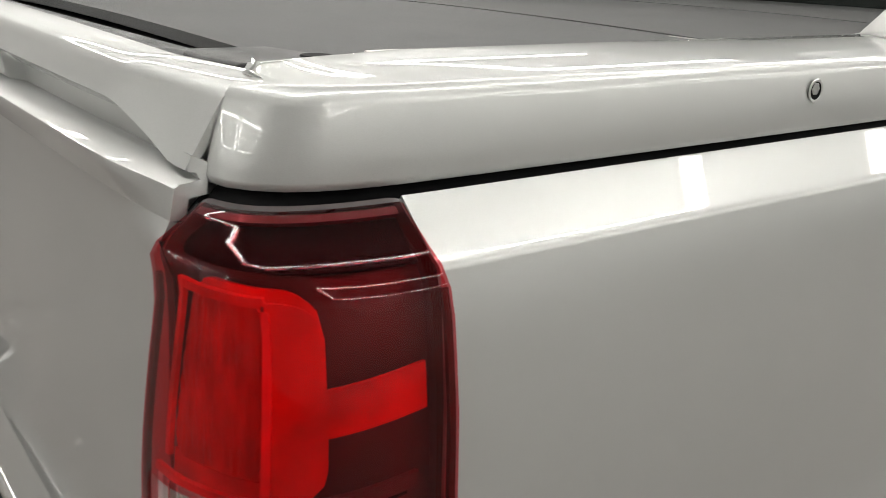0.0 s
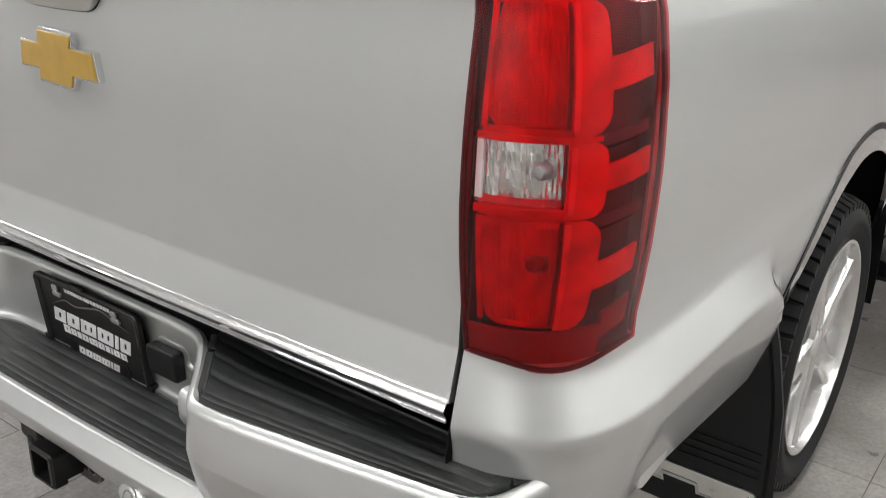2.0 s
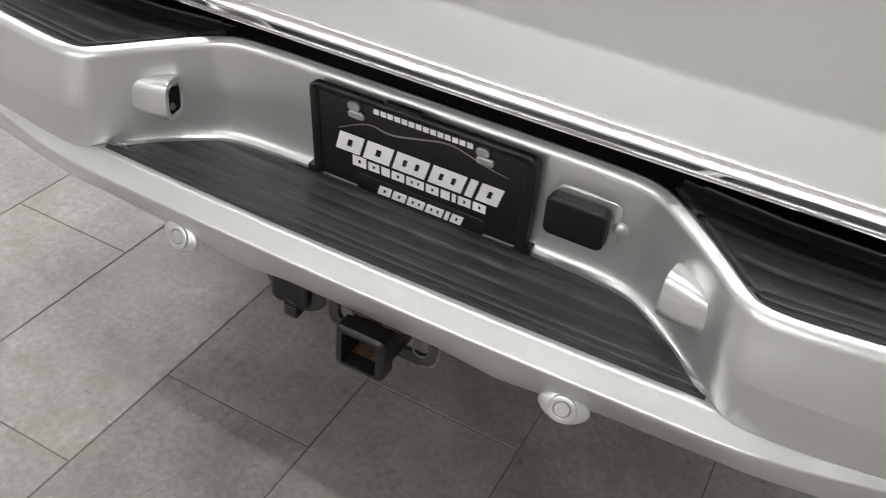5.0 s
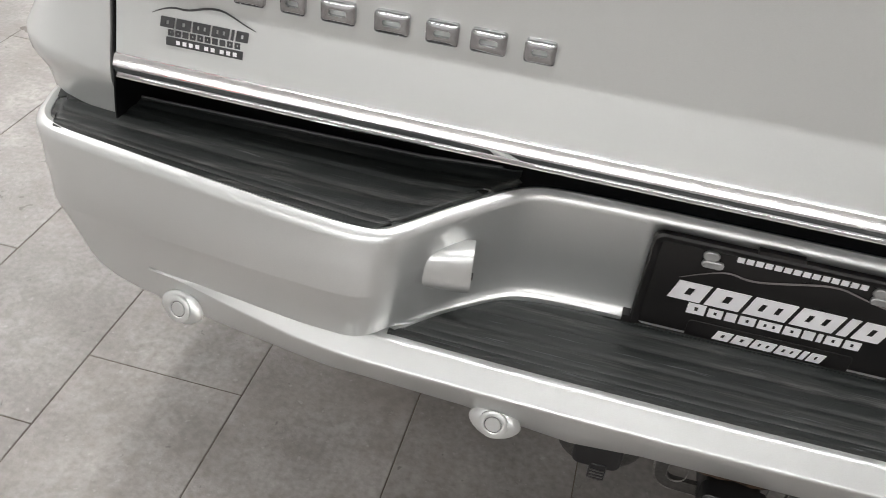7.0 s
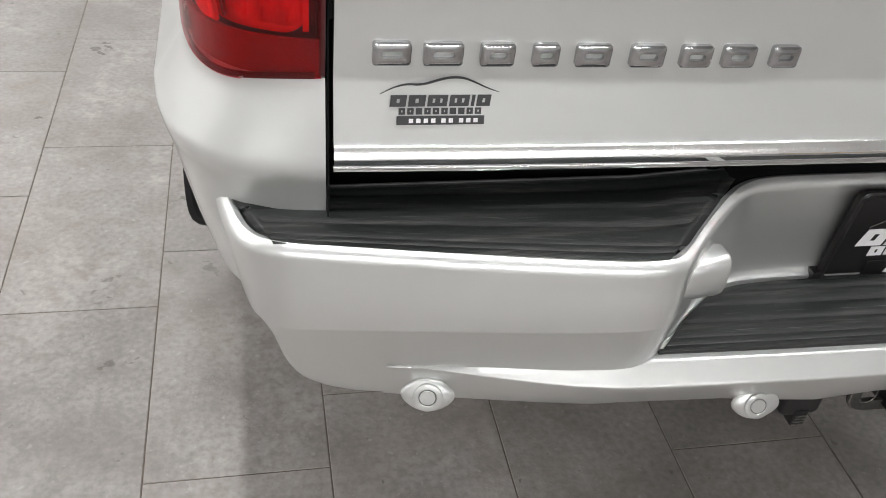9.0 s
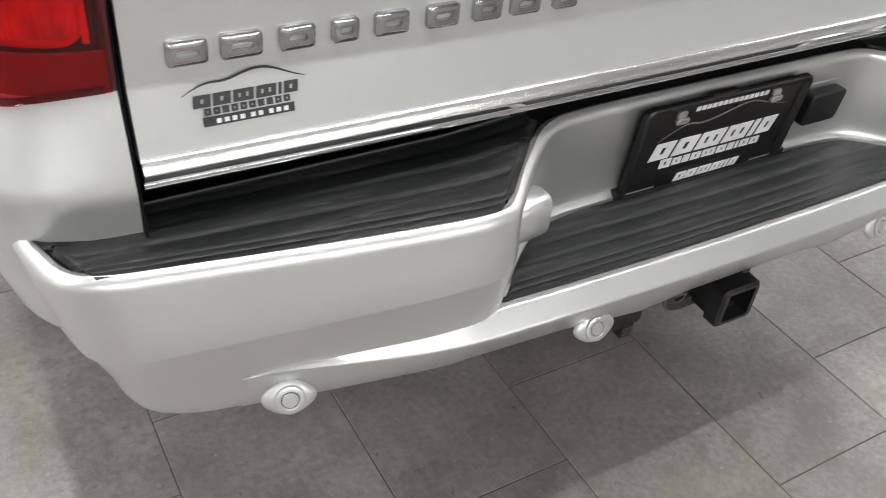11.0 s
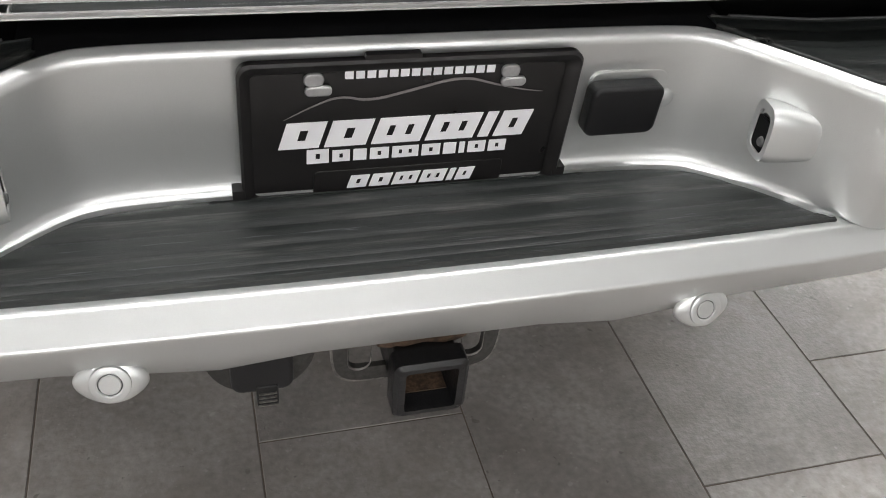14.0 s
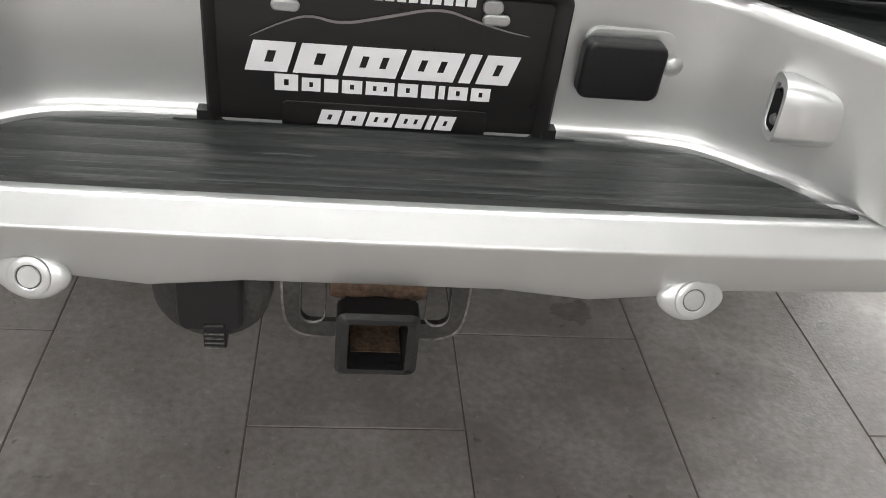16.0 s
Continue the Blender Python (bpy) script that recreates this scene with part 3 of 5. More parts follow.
ridge([(-0.7414, 0.8135), (-0.728, 0.820), (-0.714, 0.8235), (-0.699, 0.8220), (-0.676, 0.8290), (-0.660, 0.8300), (-0.648, 0.8265), (-0.630, 0.8185), (-0.6183, 0.8148)], 0.0026, gy - 0.0018, DECAL_GROOVE, tailgate, 0.25, 0.80, "mark_line")

# ---- flanks, lamps and rail caps ----
ARCH = (1.42, 0.385, 0.505)


def arch_z(y, base=0.545):
    d = ARCH[2] ** 2 - (y - ARCH[0]) ** 2
    return max(base, ARCH[1] + math.sqrt(d)) if d > 0 else base


def flank():
    """The quarter panel with the corner skin under the tail light, in one sheet."""
    ys = sorted(spread(0.291, 0.93, 20)[1:] + [ARCH[0] - ARCH[2] * math.cos(radians(t)) for t in range(2, 180, 3)] + spread(1.95, 2.25, 8))
    zs = [0.545, 0.57, 0.60, 0.64, 0.68, 0.70, 0.715, 0.730, 0.737, 0.741, 0.7445, 0.748, 0.752, 0.765, 0.785, 0.799, 0.804, 0.810, 0.816, 0.8265, 0.84, 0.86, 0.90, 0.95, 1.0, 1.05, 1.1, 1.15, 1.19, 1.22, 1.24, 1.249, 1.2525, 1.2540, 1.2555, 1.259, 1.275, 1.292]
    ss = spread(0, 0.925, 24) + [0.95, 0.975, 1.0] + [1.0 + (y - 0.291) / 0.3 for y in ys]
    drop = lambda q: 0.030 * ramp(0.291 + (q - 1) * 0.3, 0.42, 0.90) if q > 1 else 0.0       # the lower edge falls towards the wheel
    low_z = lambda q, z: z - drop(q) * max(0.0, (0.64 - z) / 0.095)
    rows = [[body(q, max(low_z(q, z), arch_z(0.291 + (q - 1) * 0.3, 0.545 - drop(q)) if q > 1 else 0.545)) for q in ss] for z in zs]
    top = zs.index(0.8265)
    return loft(rows, skip=lambda r, c: r >= top and c < 23)


def bulge(z, s=0.0):
    """How far the lamp stands proud of the skin."""
    return 0.002 + lerp([(0.0, 0.025), (0.15, 0.026), (0.4, 0.019), (1.0, 0.008)], s) * max(0.0, 1 - ((z - 1.05) / 0.225) ** 2)


def patch(s0, s1, z0, z1, out, ns=16, nz=6, r=0.0, slant=0.0, jag=0.0, one_end=False, flute=0.0):
    """A piece of the lamp on the corner skin, with round ends of radius r (in z)."""
    cols = []
    width = (s1 - s0) * 0.24
    for i in range(ns):
        s = s0 + (s1 - s0) * i / (ns - 1)
        d = (1 - i / (ns - 1)) * width if one_end else min(i / (ns - 1), 1 - i / (ns - 1)) * width
        cut = 0.0
        if r and d < r:
            cut = r - math.sqrt(max(0.0, r * r - (r - d) ** 2))
        tilt = slant * (s - s0)
        cols.append([body(s, z0 + tilt + cut + (z1 - z0 - 2 * cut) * j / (nz - 1), out + bulge(z0 + (z1 - z0) * j / (nz - 1), s) + jag * math.sin(i * 12.9898 + j * 78.233 + (i * j % 7) * 3.1) + flute * (i % 2 - 0.5) * (0.5 + 0.5 * math.sin(i * 0.7 + j * 0.35))) for j in range(nz)])
    return loft(cols, flip=True)


def tail_light(sign):
    ss = sorted(spread(0.0, 0.94, 40) + [0.0467, 0.3766])
    win = (body(0.06, 1.06, 0.002 + bulge(1.06, 0.06))[0], body(0.385, 1.06, 0.002 + bulge(1.06, 0.385))[0])
    zl = [0.8285, 0.84, 0.86, 0.90, 0.95, 0.99, 1.026, 1.04, 1.06, 1.08, 1.094, 1.12, 1.15, 1.18, 1.2, 1.22, 1.24, 1.256, 1.265, 1.273, 1.281, 1.2885]
    zs = [0.8285, 0.838, 0.86, 0.90, 0.95, 1.0, 1.05, 1.1, 1.15, 1.2, 1.235, 1.256, 1.268, 1.279, 1.2885]

    def trim(s, z):
        """Cuts the lamp's upper corners off."""
        t = max(0.0, (z - 1.240) / 0.0485)
        return 0.014 + 0.055 * t + s * (0.926 - 0.085 * t) / 0.94

    def low(s):
        return -0.011 * math.exp(-((s - 0.45) / 0.25) ** 2)

    def lens():
        bm = loft([[body(trim(s, z), z + (low(s) if z < 0.835 else 0), 0.002 + bulge(z, s)) for s in ss] for z in zl])
        hole = [f for f in bm.faces if 1.026 < f.calc_center_median().z < 1.094 and win[0] < f.calc_center_median().x < win[1]]
        bmesh.ops.delete(bm, geom=hole, context="FACES")
        # the lens returns to the body all round
        edge = [e for e in bm.edges if e.is_boundary and not (1.02 < e.verts[0].co.z < 1.10 and win[0] - 0.01 < e.verts[0].co.x < win[1] + 0.01)]
        ext = bmesh.ops.extrude_edge_only(bm, edges=edge)
        for v in ext["geom"]:
            if isinstance(v, bmesh.types.BMVert):
                v.co.y += 0.024 if v.co.x < 0.87 else 0.0
                v.co.x -= 0.024 if v.co.y > 0.2 else 0.0
        return bm

    housing = part("tail_light", mirrored(lambda: loft([[body(trim(s, z), z + (low(s) if z < 0.835 else 0), bulge(z, s) - 0.030 if 0.02 < s < 0.925 and 0.835 < z < 1.28 else -0.002) for s in ss] for z in zs]), sign), SMOKE, truck, "red tail light with clear reversing window and smoked trim", solid=0.004)
    inner_s = lambda v: lerp([(0.0, 0.0), (0.05, 0.03), (0.10, 0.06), (0.425, 0.385), (0.66, 0.555), (0.885, 0.85), (1.0, 1.0)], v)
    fit_s = lambda name, a: a if "border" in name or "backing" in name else (inner_s(a[0]), inner_s(a[1])) + a[2:]
    p = lambda name, args, m, label="", solid=0.004, smooth=True, **kw: part(name, mirrored(lambda: patch(*fit_s(name, args), **kw), sign), m, housing, label, smooth=smooth, solid=solid)
    # rim round the lens
    p("lens_border", (0.0, 0.022, 0.830, 1.240, -0.001), RIMRED, "dark red lens border", ns=4, nz=24)
    p("lens_border", (0.915, 0.938, 0.838, 1.240, -0.001), RIMRED, "dark red lens border", ns=4, nz=24)
    p("lens_border", (0.09, 0.88, 1.283, 1.287, -0.001), RIMRED, "dark red lens border", ns=24, nz=4)
    # upper stop lamp
    p("stop_lamp_frame", (0.10, 0.66, 1.098, 1.242, -0.022), RED, "bright red stop lamp frame", r=0.03, ns=30)
    p("stop_lamp_frame", (0.46, 0.66, 1.100, 1.239, -0.003), RED, "bright red stop lamp side", r=0.024, ns=16, one_end=True)
    for za, zb2 in ((1.106, 1.234), (1.016, 1.090), (0.876, 1.004)):
        # The groove's shade is put into its darker red.
        p("lamp_groove", (0.425, 0.445, za, zb2, -0.010), RED_DULL, "groove in the lamp, its shade put into a dark red", ns=3, nz=8)
        p("lamp_ridge", (0.445, 0.470, za, zb2, 0.0002), RED, "bright red ridge", ns=4, nz=8)
    p("stop_lamp_reflector", (0.125, 0.42, 1.108, 1.232, -0.016), RED_FACET, "faceted red reflector", r=0.014, ns=27, nz=13, jag=0.0007, flute=0.0007, smooth=False)
    p("light_bar", (0.60, 0.885, 1.144, 1.178, -0.007), RED, "bright red light bar", ns=14, slant=0.035)
    p("divider", (0.10, 0.62, 1.094, 1.100, -0.004), RED, "red divider", ns=20)
    for za, zb2, s0 in ((1.104, 1.239, 0.10), (0.874, 1.004, 0.10)):
        p("reflector_edge", (s0, s0 + 0.022, za, zb2, -0.011), RED, "bright red reflector edge", ns=4, nz=12)
        p("reflector_edge", (s0 + 0.022, 0.44, zb2 - 0.007, zb2, -0.011), RED, "bright red reflector edge", ns=16, nz=3)
    p("lamp_back", (0.085, 0.50, 1.004, 1.104, -0.020), RED, "bright red lamp back", ns=20)
    for zc in (1.090, 0.998):
        p("lamp_shelf", (0.52, 0.86, zc - 0.004, zc + 0.008, -0.006), SMOKE, "glossy maroon shelf in the lamp", ns=16, nz=4, slant=0.03)
        # Black strip below each maroon shelf, shade given as colour.
        p("shelf_front", (0.52, 0.84, zc - 0.010, zc - 0.004, -0.010), VOID, "black strip for the shade under the shelf", ns=16, nz=3, slant=0.03)
    # reversing lamp
    p("reversing_reflector", (0.105, 0.42, 1.030, 1.090, -0.014), FACET, "silvered reversing lamp reflector", ns=34, nz=7, jag=0.0008, flute=0.0026, smooth=False)
    p("reversing_window", (0.10, 0.425, 1.026, 1.094, 0.0005), CLEAR_LENS, "clear reversing window", ns=20, r=0.006, solid=0.002)
    p("reversing_edge", (0.10, 0.125, 1.027, 1.093, -0.006), WHITE, "pale window edge", ns=3)
    p("light_bar", (0.435, 0.66, 1.010, 1.094, -0.003), RED, "bright red lamp side", r=0.018, ns=16, one_end=True)
    p("light_bar", (0.60, 0.89, 1.036, 1.066, -0.007), RED, "bright red light bar", ns=14, slant=0.03)
    p("divider", (0.10, 0.62, 1.012, 1.020, -0.004), RED, "red divider", ns=20)
    # lower lamp
    p("turn_lamp_frame", (0.10, 0.64, 0.868, 1.010, -0.018), RED, "bright red lower lamp frame", r=0.026, ns=30)
    p("turn_lamp_frame", (0.45, 0.66, 0.872, 1.008, -0.003), RED, "bright red lower lamp side", r=0.024, ns=16, one_end=True)
    p("turn_lamp_reflector", (0.12, 0.44, 0.878, 0.998, -0.014), RED_FACET, "faceted red reflector", r=0.014, ns=27, nz=13, jag=0.0007, flute=0.0007, smooth=False)
    p("light_bar", (0.60, 0.885, 0.916, 0.950, -0.007), RED, "bright red light bar", ns=14, slant=0.03)
    for zc in (1.062, 0.955):
        bc = body(0.305, zc, -0.012 + bulge(zc, 0.305))
        part("bulb", mirrored(lambda: lathe([(0.0, -0.012), (0.007, -0.010), (0.010, -0.004), (0.010, 0.006), (0.014, 0.008)], 20, bc, "y"), sign), NICKEL if zc > 1 else RED_DULL, housing, "round lamp bulb")
    # Added black sheet that keeps the lens top from showing too bright.
    p("lamp_backing", (0.04, 0.90, 1.253, 1.282, -0.022), VOID, "black sheet added behind the lens top to darken it", ns=20, nz=8)
    # lower strip
    p("lower_reflector", (0.03, 0.74, 0.823, 0.868, -0.004), RED_DULL, "plain red reflector strip", ns=20)
    p("side_marker", (0.74, 0.90, 0.846, 0.882, -0.005), RED_DULL, "red side marker", ns=12, slant=0.05)
    part("lens_border", mirrored(lambda: loft([[body(trim(s, 0.83), z + low(s), bulge(0.83, s) + out) for s in ss[1:-1]] for z, out in ((0.8275, -0.014), (0.8275, 0.0), (0.8340, 0.0))]), sign), RIMRED, housing, "dark red lens border", solid=0.002)
    part("lens", mirrored(lens, sign), RED_LENS, housing, "glossy tinted red lens", solid=0.0025)
    return housing


def rail_cap():
    path = smoothed([(0.792, 0.154), (0.822, 0.160), (0.852, 0.192), (0.864, 0.240), (0.868, 0.30), (0.872, 0.60), (0.876, 1.16)], 46, 2)
    levels = []
    for out, z in ((-0.02, 1.300), (-0.003, 1.2995), (0.0, 1.303), (0.001, 1.306), (0.002, 1.33), (0.001, 1.358), (0.0, 1.362), (-0.002, 1.3665), (-0.006, 1.3700), (-0.012, 1.3715), (-0.018, 1.3725), (-0.05, 1.377), (-0.11, 1.3815), (-0.145, 1.381), (-0.15, 1.378), (-0.155, 1.36)):
        row = []
        for i, (x, y) in enumerate(path):
            a, b = path[max(0, i - 1)], path[min(len(path) - 1, i + 1)]
            tx, ty = b[0] - a[0], b[1] - a[1]
            ln = math.hypot(tx, ty)
            k = min(1.0, -out / 0.06) if out < 0 else 0
            px, py = x + out * ty / ln, y - out * tx / ln
            if out < -0.03:
                px, py = max(x + out, lerp([(0.154, 0.788), (0.21, 0.776), (0.354, 0.730), (1.2, 0.722)], y)), max(y, 0.154 + 0.02 * k)
            lean = max(0.0, (z - 1.30)) * 0.35
            row.append((px - lean * 0.3, py + lean * max(0.0, 1 - i / 14), z))
        levels.append(row)
    return loft(levels)


def sail():
    """The buttress that climbs from the rail to the cab's roof."""
    rows = []
    for y, z0, z1 in ((1.10, 1.300, 1.372), (1.16, 1.298, 1.378), (1.22, 1.296, 1.41), (1.35, 1.294, 1.50), (1.6, 1.293, 1.62), (2.0, 1.293, 1.78), (2.3, 1.293, 1.86)):
        rows.append([(0.70, y + 0.02, z0), (0.70, y + 0.02, z1), (0.76, y, z1 + 0.008), (0.845 - (z1 - 1.37) * 0.28, y - 0.01, z1), (0.868 - (z1 - 1.37) * 0.22, y - 0.006, z1 - 0.01), (0.880, y, z0)])
    return loft(rows, flip=True)


HUBZ = 0.366


def wheel_parts(sign, wy):
    hub = part("wheel", mirrored(lambda: lathe([(0.0, 0.921), (0.034, 0.921), (0.040, 0.916), (0.040, 0.87)], 32, (0, wy, HUBZ)), sign), RIM, truck, "large road wheel with a polished spoked rim")
    part("tyre", mirrored(lambda: lathe([(0.262, 0.72), (0.28, 0.70), (0.32, 0.69), (0.345, 0.70), (0.357, 0.72), (0.361, 0.82), (0.357, 0.905), (0.342, 0.932), (0.318, 0.946), (0.306, 0.947), (0.303, 0.945), (0.285, 0.942), (0.262, 0.926)], 72, (0, wy, HUBZ)), sign), RUBBER, hub, "black tyre")
    tread = []
    for k in range(64):
        a = 2 * math.pi * k / 64
        for x0, x1, da in ((0.905, 0.936, 0.0), (0.872, 0.900, 0.02), (0.815, 0.865, 0.05), (0.755, 0.808, 0.02)):
            q = a + da
            w = 0.037
            f = lambda r, t, x: (x, wy + r * math.cos(t), HUBZ + r * math.sin(t))
            b = bmesh.new()
            lo = [b.verts.new(f(0.354 if x < 0.92 else 0.334, q + u, x)) for u, x in ((-w, x0), (w, x0), (w, x1), (-w, x1))]
            hi = [b.verts.new(f(0.3665 if x < 0.9 else 0.3655 if x < 0.92 else 0.352, q + u * 0.9, x)) for u, x in ((-w, x0), (w, x0), (w, x1), (-w, x1))]
            b.faces.new(hi)
            for i in range(4):
                b.faces.new((lo[i], lo[(i + 1) % 4], hi[(i + 1) % 4], hi[i]))
            bmesh.ops.recalc_face_normals(b, faces=b.faces)
            tread.append(b)
    part("tread", mirrored(lambda: merge(*tread), sign), RUBBER, hub, "blocky tyre tread", smooth=False)
    part("rim", mirrored(lambda: lathe([(0.266, 0.928), (0.263, 0.938), (0.255, 0.938), (0.247, 0.926), (0.241, 0.911), (0.234, 0.87), (0.230, 0.78), (0.230, 0.70)], 64, (0, wy, HUBZ)), sign), RIM, hub, "polished rim lip")
    part("brake_disc", mirrored(lambda: lathe([(0.0, 0.80), (0.17, 0.80), (0.17, 0.785), (0.0, 0.785)], 40, (0, wy, HUBZ)), sign), VOID, hub, "dark brake behind the spokes")
    for k in range(5):
        def spoke():
            rows = []
            for r, w, x, d in ((0.03, 0.042, 0.918, 0.03), (0.08, 0.038, 0.921, 0.035), (0.13, 0.032, 0.919, 0.04), (0.19, 0.032, 0.922, 0.045), (0.249, 0.044, 0.927, 0.05)):
                rows.append([(x - d, -w, r), (x - 0.010, -w, r), (x, -w * 0.72, r), (x - 0.006, 0, r), (x, w * 0.72, r), (x - 0.010, w, r), (x - d, w, r)])
            bm = loft(rows)
            bmesh.ops.recalc_face_normals(bm, faces=bm.faces)
            bmesh.ops.rotate(bm, cent=(0, 0, 0), matrix=Matrix.Rotation(2 * math.pi * k / 5 + 0.3, 3, "X"), verts=bm.verts)
            bmesh.ops.translate(bm, vec=(0, wy, HUBZ), verts=bm.verts)
            return bm
        part("spoke", mirrored(spoke, sign), RIM, hub, "polished spoke")
    return hub


def arch_trim(sign):
    def band(r0, r1, out, a0=-8, a1=188):
        inner, outer = [], []
        for k in range(61):
            t = radians(a1 + (a0 - a1) * k / 60)
            for row, r in ((inner, r0), (outer, r1)):
                y, z = ARCH[0] + r * math.cos(t), ARCH[1] + r * math.sin(t)
                bx = body(1.0 + (y - 0.291) / 0.3, z)[0]
                row.append((bx + out, y, z))
        return loft([inner, outer])
    part("arch_seal", mirrored(lambda: band(0.497, 0.512, 0.003, 5, 176), sign), BLACK, truck, "black seal round the wheel arch", solid=0.01)
    part("arch_trim", mirrored(lambda: band(0.448, 0.499, 0.002, 5, 166), sign), CHROME, truck, "bright trim round the wheel arch", solid=0.012)
    # dark liner
    part("wheel_arch_liner", mirrored(lambda: loft([[(x, ARCH[0] + 0.49 * math.cos(radians(t)), ARCH[1] + 0.49 * math.sin(radians(t))) for t in range(-10, 191, 10)] for x in (0.93, 0.60)], flip=True), sign), VOID, truck, "dark wheel arch liner", solid=0.004)


def mud_flap(sign):
    pl = lambda u, v, d: (u, 0.862 + d + (v - 0.3) * 0.10, v)
    o = [(0.655, 0.56), (0.66, 0.16), (0.672, 0.132), (0.70, 0.120), (0.965, 0.118), (0.990, 0.126), (1.003, 0.150), (1.000, 0.30), (0.990, 0.45), (0.962, 0.57), (0.934, 0.66), (0.918, 0.69), (0.80, 0.70), (0.66, 0.65)]
    flap = part("mud_flap", mirrored(lambda: prism(o, -0.004, 0.008, pl), sign), BLACK, truck, "black mud flap with a metal plate behind the wheel", bevel=0.003)
    edge = smoothed([(0.934, 0.66), (0.962, 0.57), (0.990, 0.45), (1.003, 0.30), (1.004, 0.15), (0.985, 0.121), (0.95, 0.118), (0.70, 0.120), (0.665, 0.14)], 50, 3)
    part("flap_rim", mirrored(lambda: loft([[pl(u, v, -0.006) for u, v in edge], [pl(u - 0.010, v + 0.008, -0.010) for u, v in edge], [pl(u - 0.018, v + 0.014, -0.004) for u, v in edge]]), sign), BLACK, flap, "raised rubber rim", solid=0.004)
    plate = part("flap_plate", mirrored(lambda: prism([(u + 0.83, v + 0.215) for u, v in rounded(0.295, 0.125, 0.018)], -0.010, -0.004, pl), sign), SATIN, flap, "brushed metal plate", bevel=0.002)
    mark = [(-0.095, -0.022), (-0.035, -0.022), (-0.03, -0.036), (0.038, -0.036), (0.034, -0.018), (0.105, -0.014), (0.085, 0.020), (0.030, 0.018), (0.026, 0.034), (-0.042, 0.034), (-0.038, 0.02), (-0.11, 0.02)]
    part("plate_mark_rim", mirrored(lambda: prism([(0.83 + u * 1.12, 0.215 + v * 1.2) for u, v in mark], -0.0125, -0.010, pl), sign), SATIN, plate, "raised metal outline", bevel=0.001)
    part("plate_mark", mirrored(lambda: prism([(0.83 + u, 0.215 + v) for u, v in mark], -0.0135, -0.0105, pl), sign), BLACK, plate, "black cross-shaped mark", smooth=False)
    for u, v in ((0.70, 0.262), (0.962, 0.262), (0.962, 0.168), (0.70, 0.168)):
        part("bolt", mirrored(lambda: lathe([(0.0, -0.014), (0.004, -0.014), (0.006, -0.010)], 14, (u, 0.862 + (v - 0.3) * 0.10, v), "y"), sign), CHROME, plate)
    for k in range(4):
        part("flap_rib", mirrored(lambda: prism([(u + 0.83, v + 0.305 + 0.017 * k) for u, v in rounded(0.28, 0.006, 0.0025, 2)], -0.008, -0.003, pl), sign), BLACK, flap, smooth=False)


for sg in SIDES:
    panel = part("quarter_panel", mirrored(flank, sg), PAINT, truck, "silver painted quarter panel with a flared foot", solid=0.004)
    # Black sheet in the tailgate's side gap; its colour stands for shade.
    part("shut_face", mirrored(lambda: loft([[(0.793, gate_y(0.79, z) + d, z) for d in (0.004, 0.02, 0.10)] for z in spread(0.60, 1.29, 24)]), sg), VOID, panel, "black sheet for the shade in the gap beside the tailgate", solid=0.002)
    # Black band along the seam, coloured as the shade under the cap.
    part("seam_filler", mirrored(lambda: loft([[body(s, z, -0.012) for s in spread(0, 8.5, 100)] for z in (1.280, 1.306)]), sg), VOID, panel, "black sheet for the shade in the seam under the rail cap", solid=0.002)
    tail_light(sg)
    cap = part("rail_cap", mirrored(rail_cap, sg), PAINT, truck, "glossy silver moulded cap on the bed rail", solid=0.004)
    part("sail_panel", mirrored(sail, sg), PAINT, truck, "silver buttress rising from the bed rail to the cab", solid=0.004)
    key = part("cap_bolt_hole", mirrored(lambda: lathe([(0.0095, 0.8732), (0.0105, 0.8738), (0.0118, 0.8738), (0.0128, 0.8725)], 28, (0, 0.795, 1.342)), sg), PAINT, cap, "round bolt recess in the rail cap")
    part("bolt_head", mirrored(lambda: lathe([(0.0, 0.8746), (0.006, 0.8746), (0.007, 0.8736)], 6, (0, 0.793, 1.344)), sg), NICKEL, key, "dull bolt head", smooth=False)
    part("hole_shadow", mirrored(lambda: lathe([(0.0, 0.8730), (0.0098, 0.8730), (0.0098, 0.872)], 24, (0, 0.795, 1.342)), sg), VOID, key)
    wheel_parts(sg, ARCH[0] - 0.03)
    arch_trim(sg)
    mud_flap(sg)
    part("body_clip", mirrored(lambda: prism([(0.40 + u, 0.575 + v) for u, v in rounded(0.10, 0.045, 0.020)], 0.915, 0.938, lambda u, v, d: (d, u, v + (u - 0.4) * 0.1)), sg), PAINT, panel, "small silver pad on the panel's lower edge", bevel=0.006)

# ---- bed: cover, frame and gap behind the gate ----
bed = part("bed_frame", loft([[(x, y, z) for x in spread(-0.72, 0.72, 13)] for y, z in ((0.205, 1.352), (0.225, 1.366), (0.250, 1.366), (0.262, 1.352))]), BLACK, truck, "black bed frame behind the tailgate", solid=0.01)
